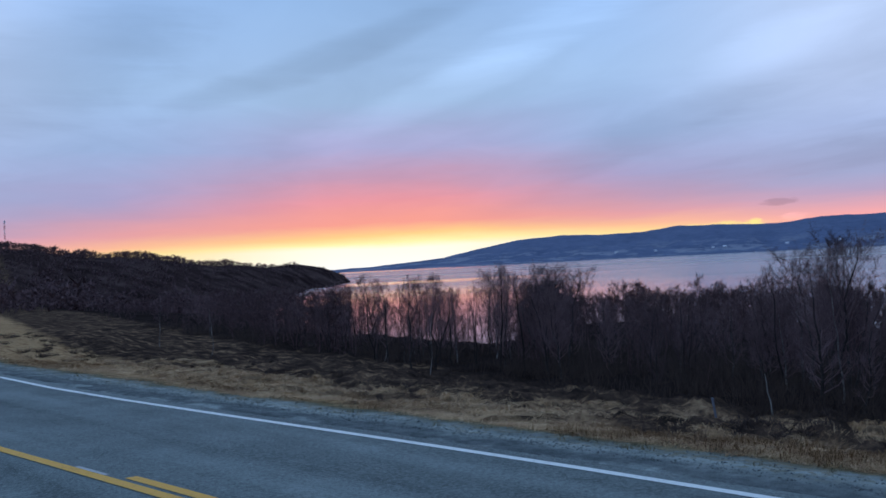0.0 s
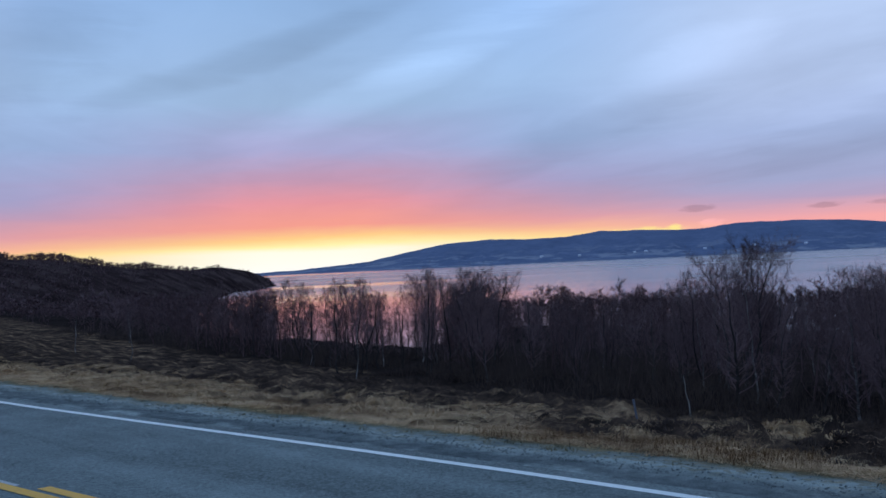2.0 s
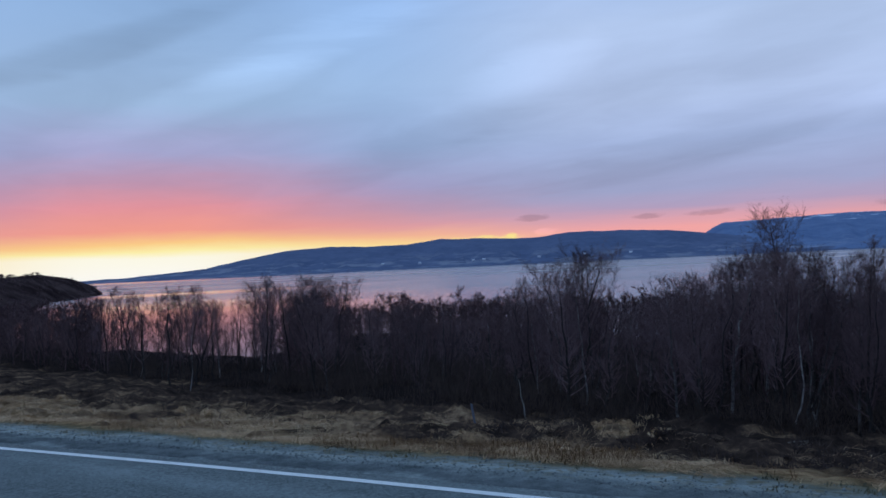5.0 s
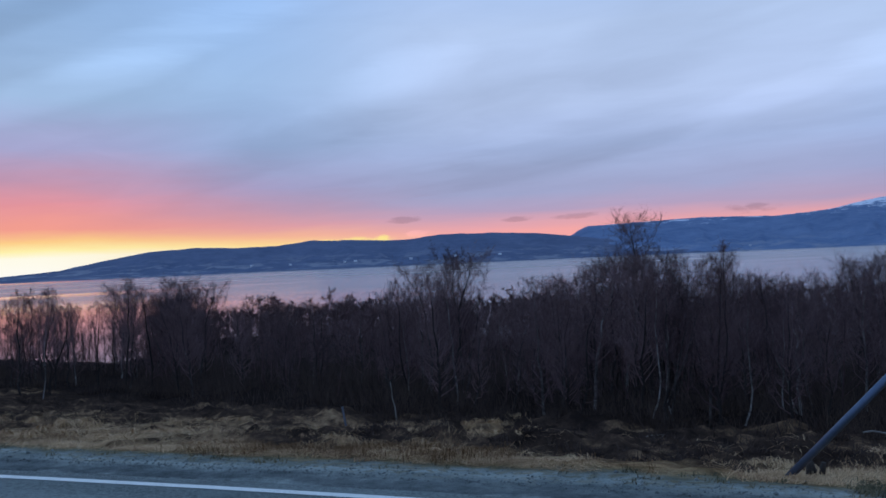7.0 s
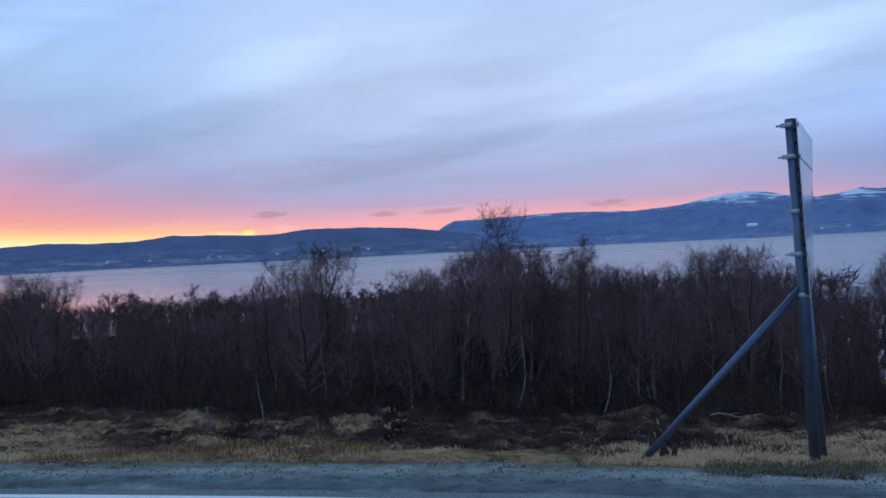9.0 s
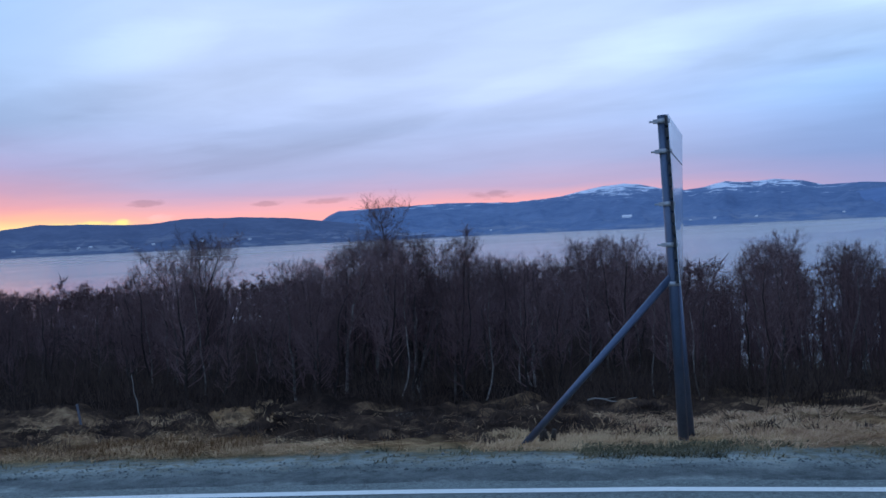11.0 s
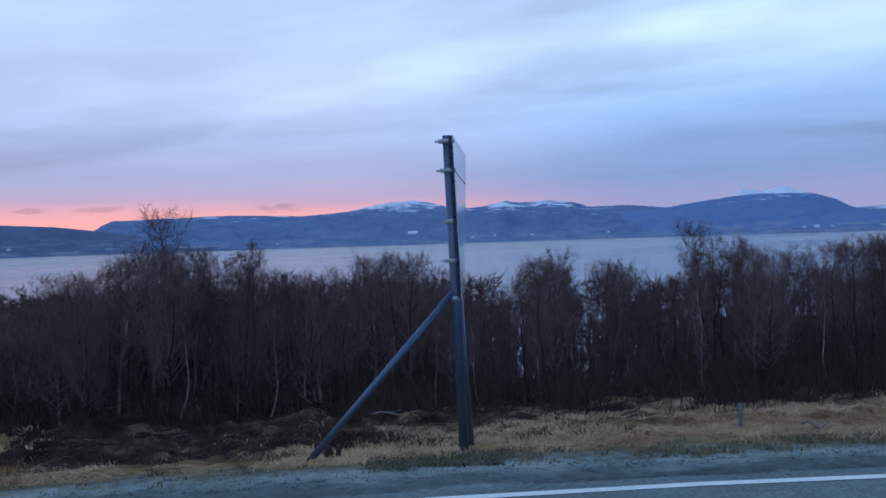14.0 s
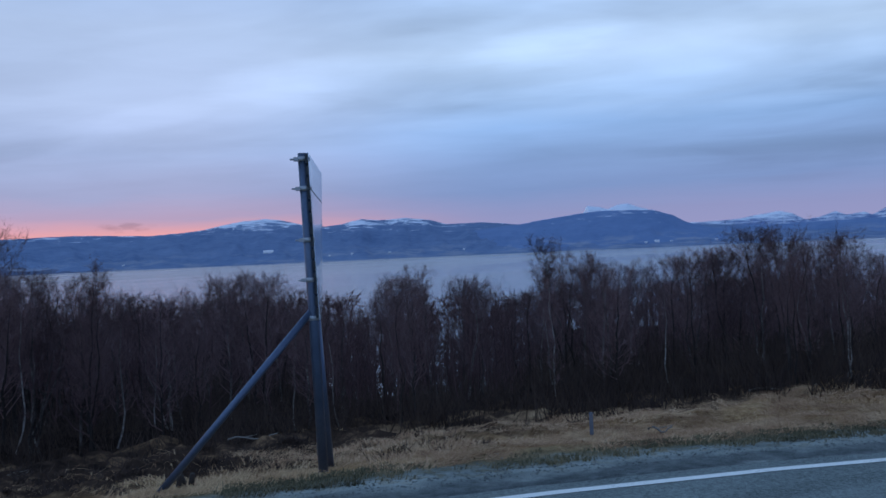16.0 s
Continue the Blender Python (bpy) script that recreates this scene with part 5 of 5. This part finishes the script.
def on_slope(az, el):
    """Where the line of sight meets the far fjord sides."""
    d = Vector((*polar(az, 1.0), math.tan(radians(el)))).normalized()
    best = None
    for ob in bpy.data.objects:
        if ob.name.startswith("backdrop"):
            hit, at, nor, _ = ob.ray_cast(Vector((0, 0, EYE)), d)
            if hit and (best is None or at.length < best.length):
                best = at
    return best


def far_house(az, el, wide, tall, label, wall=None, kind="house"):
    at = on_slope(az, el)
    if at is None:
        return
    root = tagged(new(kind), label, kind, "buildings across the fjord")
    root.matrix_basis = pose(at.x, at.y, at.z - 3, 0, 0, -az + 8)
    deep = wide * 0.45
    part("wall", box(wide, deep, tall + 3, Matrix.Translation((0, 0, (tall + 3) / 2))), wall or M_HOUSE, root)
    bm = bmesh.new()
    e = 0.5
    x, y, z0, z1 = wide / 2 + e, deep / 2 + e, tall + 3, tall + 3 + deep * 0.36
    v = [bm.verts.new(q) for q in ((-x, -y, z0), (x, -y, z0), (x, y, z0), (-x, y, z0), (-x, 0, z1), (x, 0, z1))]
    for f in ((0, 1, 5, 4), (2, 3, 4, 5), (0, 4, 3), (1, 2, 5), (0, 3, 2, 1)):
        bm.faces.new([v[i] for i in f])
    part("roof", bm, M_ROOF if wall else M_HOUSE, root)
    for i in range(0 if kind == "hall" else 3):
        part("window", box(wide * 0.12, 0.3, tall * 0.3, Matrix.Translation((wide * (i - 1) * 0.3, -deep / 2 - 0.05, 3 + tall * 0.55))), M_ROOF, root)


far_house(53.0, 0.44, 34, 4.5, "long white hall on the slope across the fjord", kind="hall")
far_house(78.7, 0.05, 16, 5, "white house by the far shore")
far_house(78.0, 0.02, 9, 4, "white house by the far shore")
for az, el in ((17.6, 0.10), (18.3, 0.12), (14.0, 0.06), (11.5, 0.10), (22.0, 0.12), (25.0, 0.2), (28.0, 0.15), (44.0, 0.0), (57.0, 0.05), (58.5, 0.12), (61.0, 0.1), (66.0, 0.1), (79.6, 0.05), (82.4, 0.02)):
    far_house(az, el, rng.uniform(7, 11), 3.5, "small pale house by the far shore")
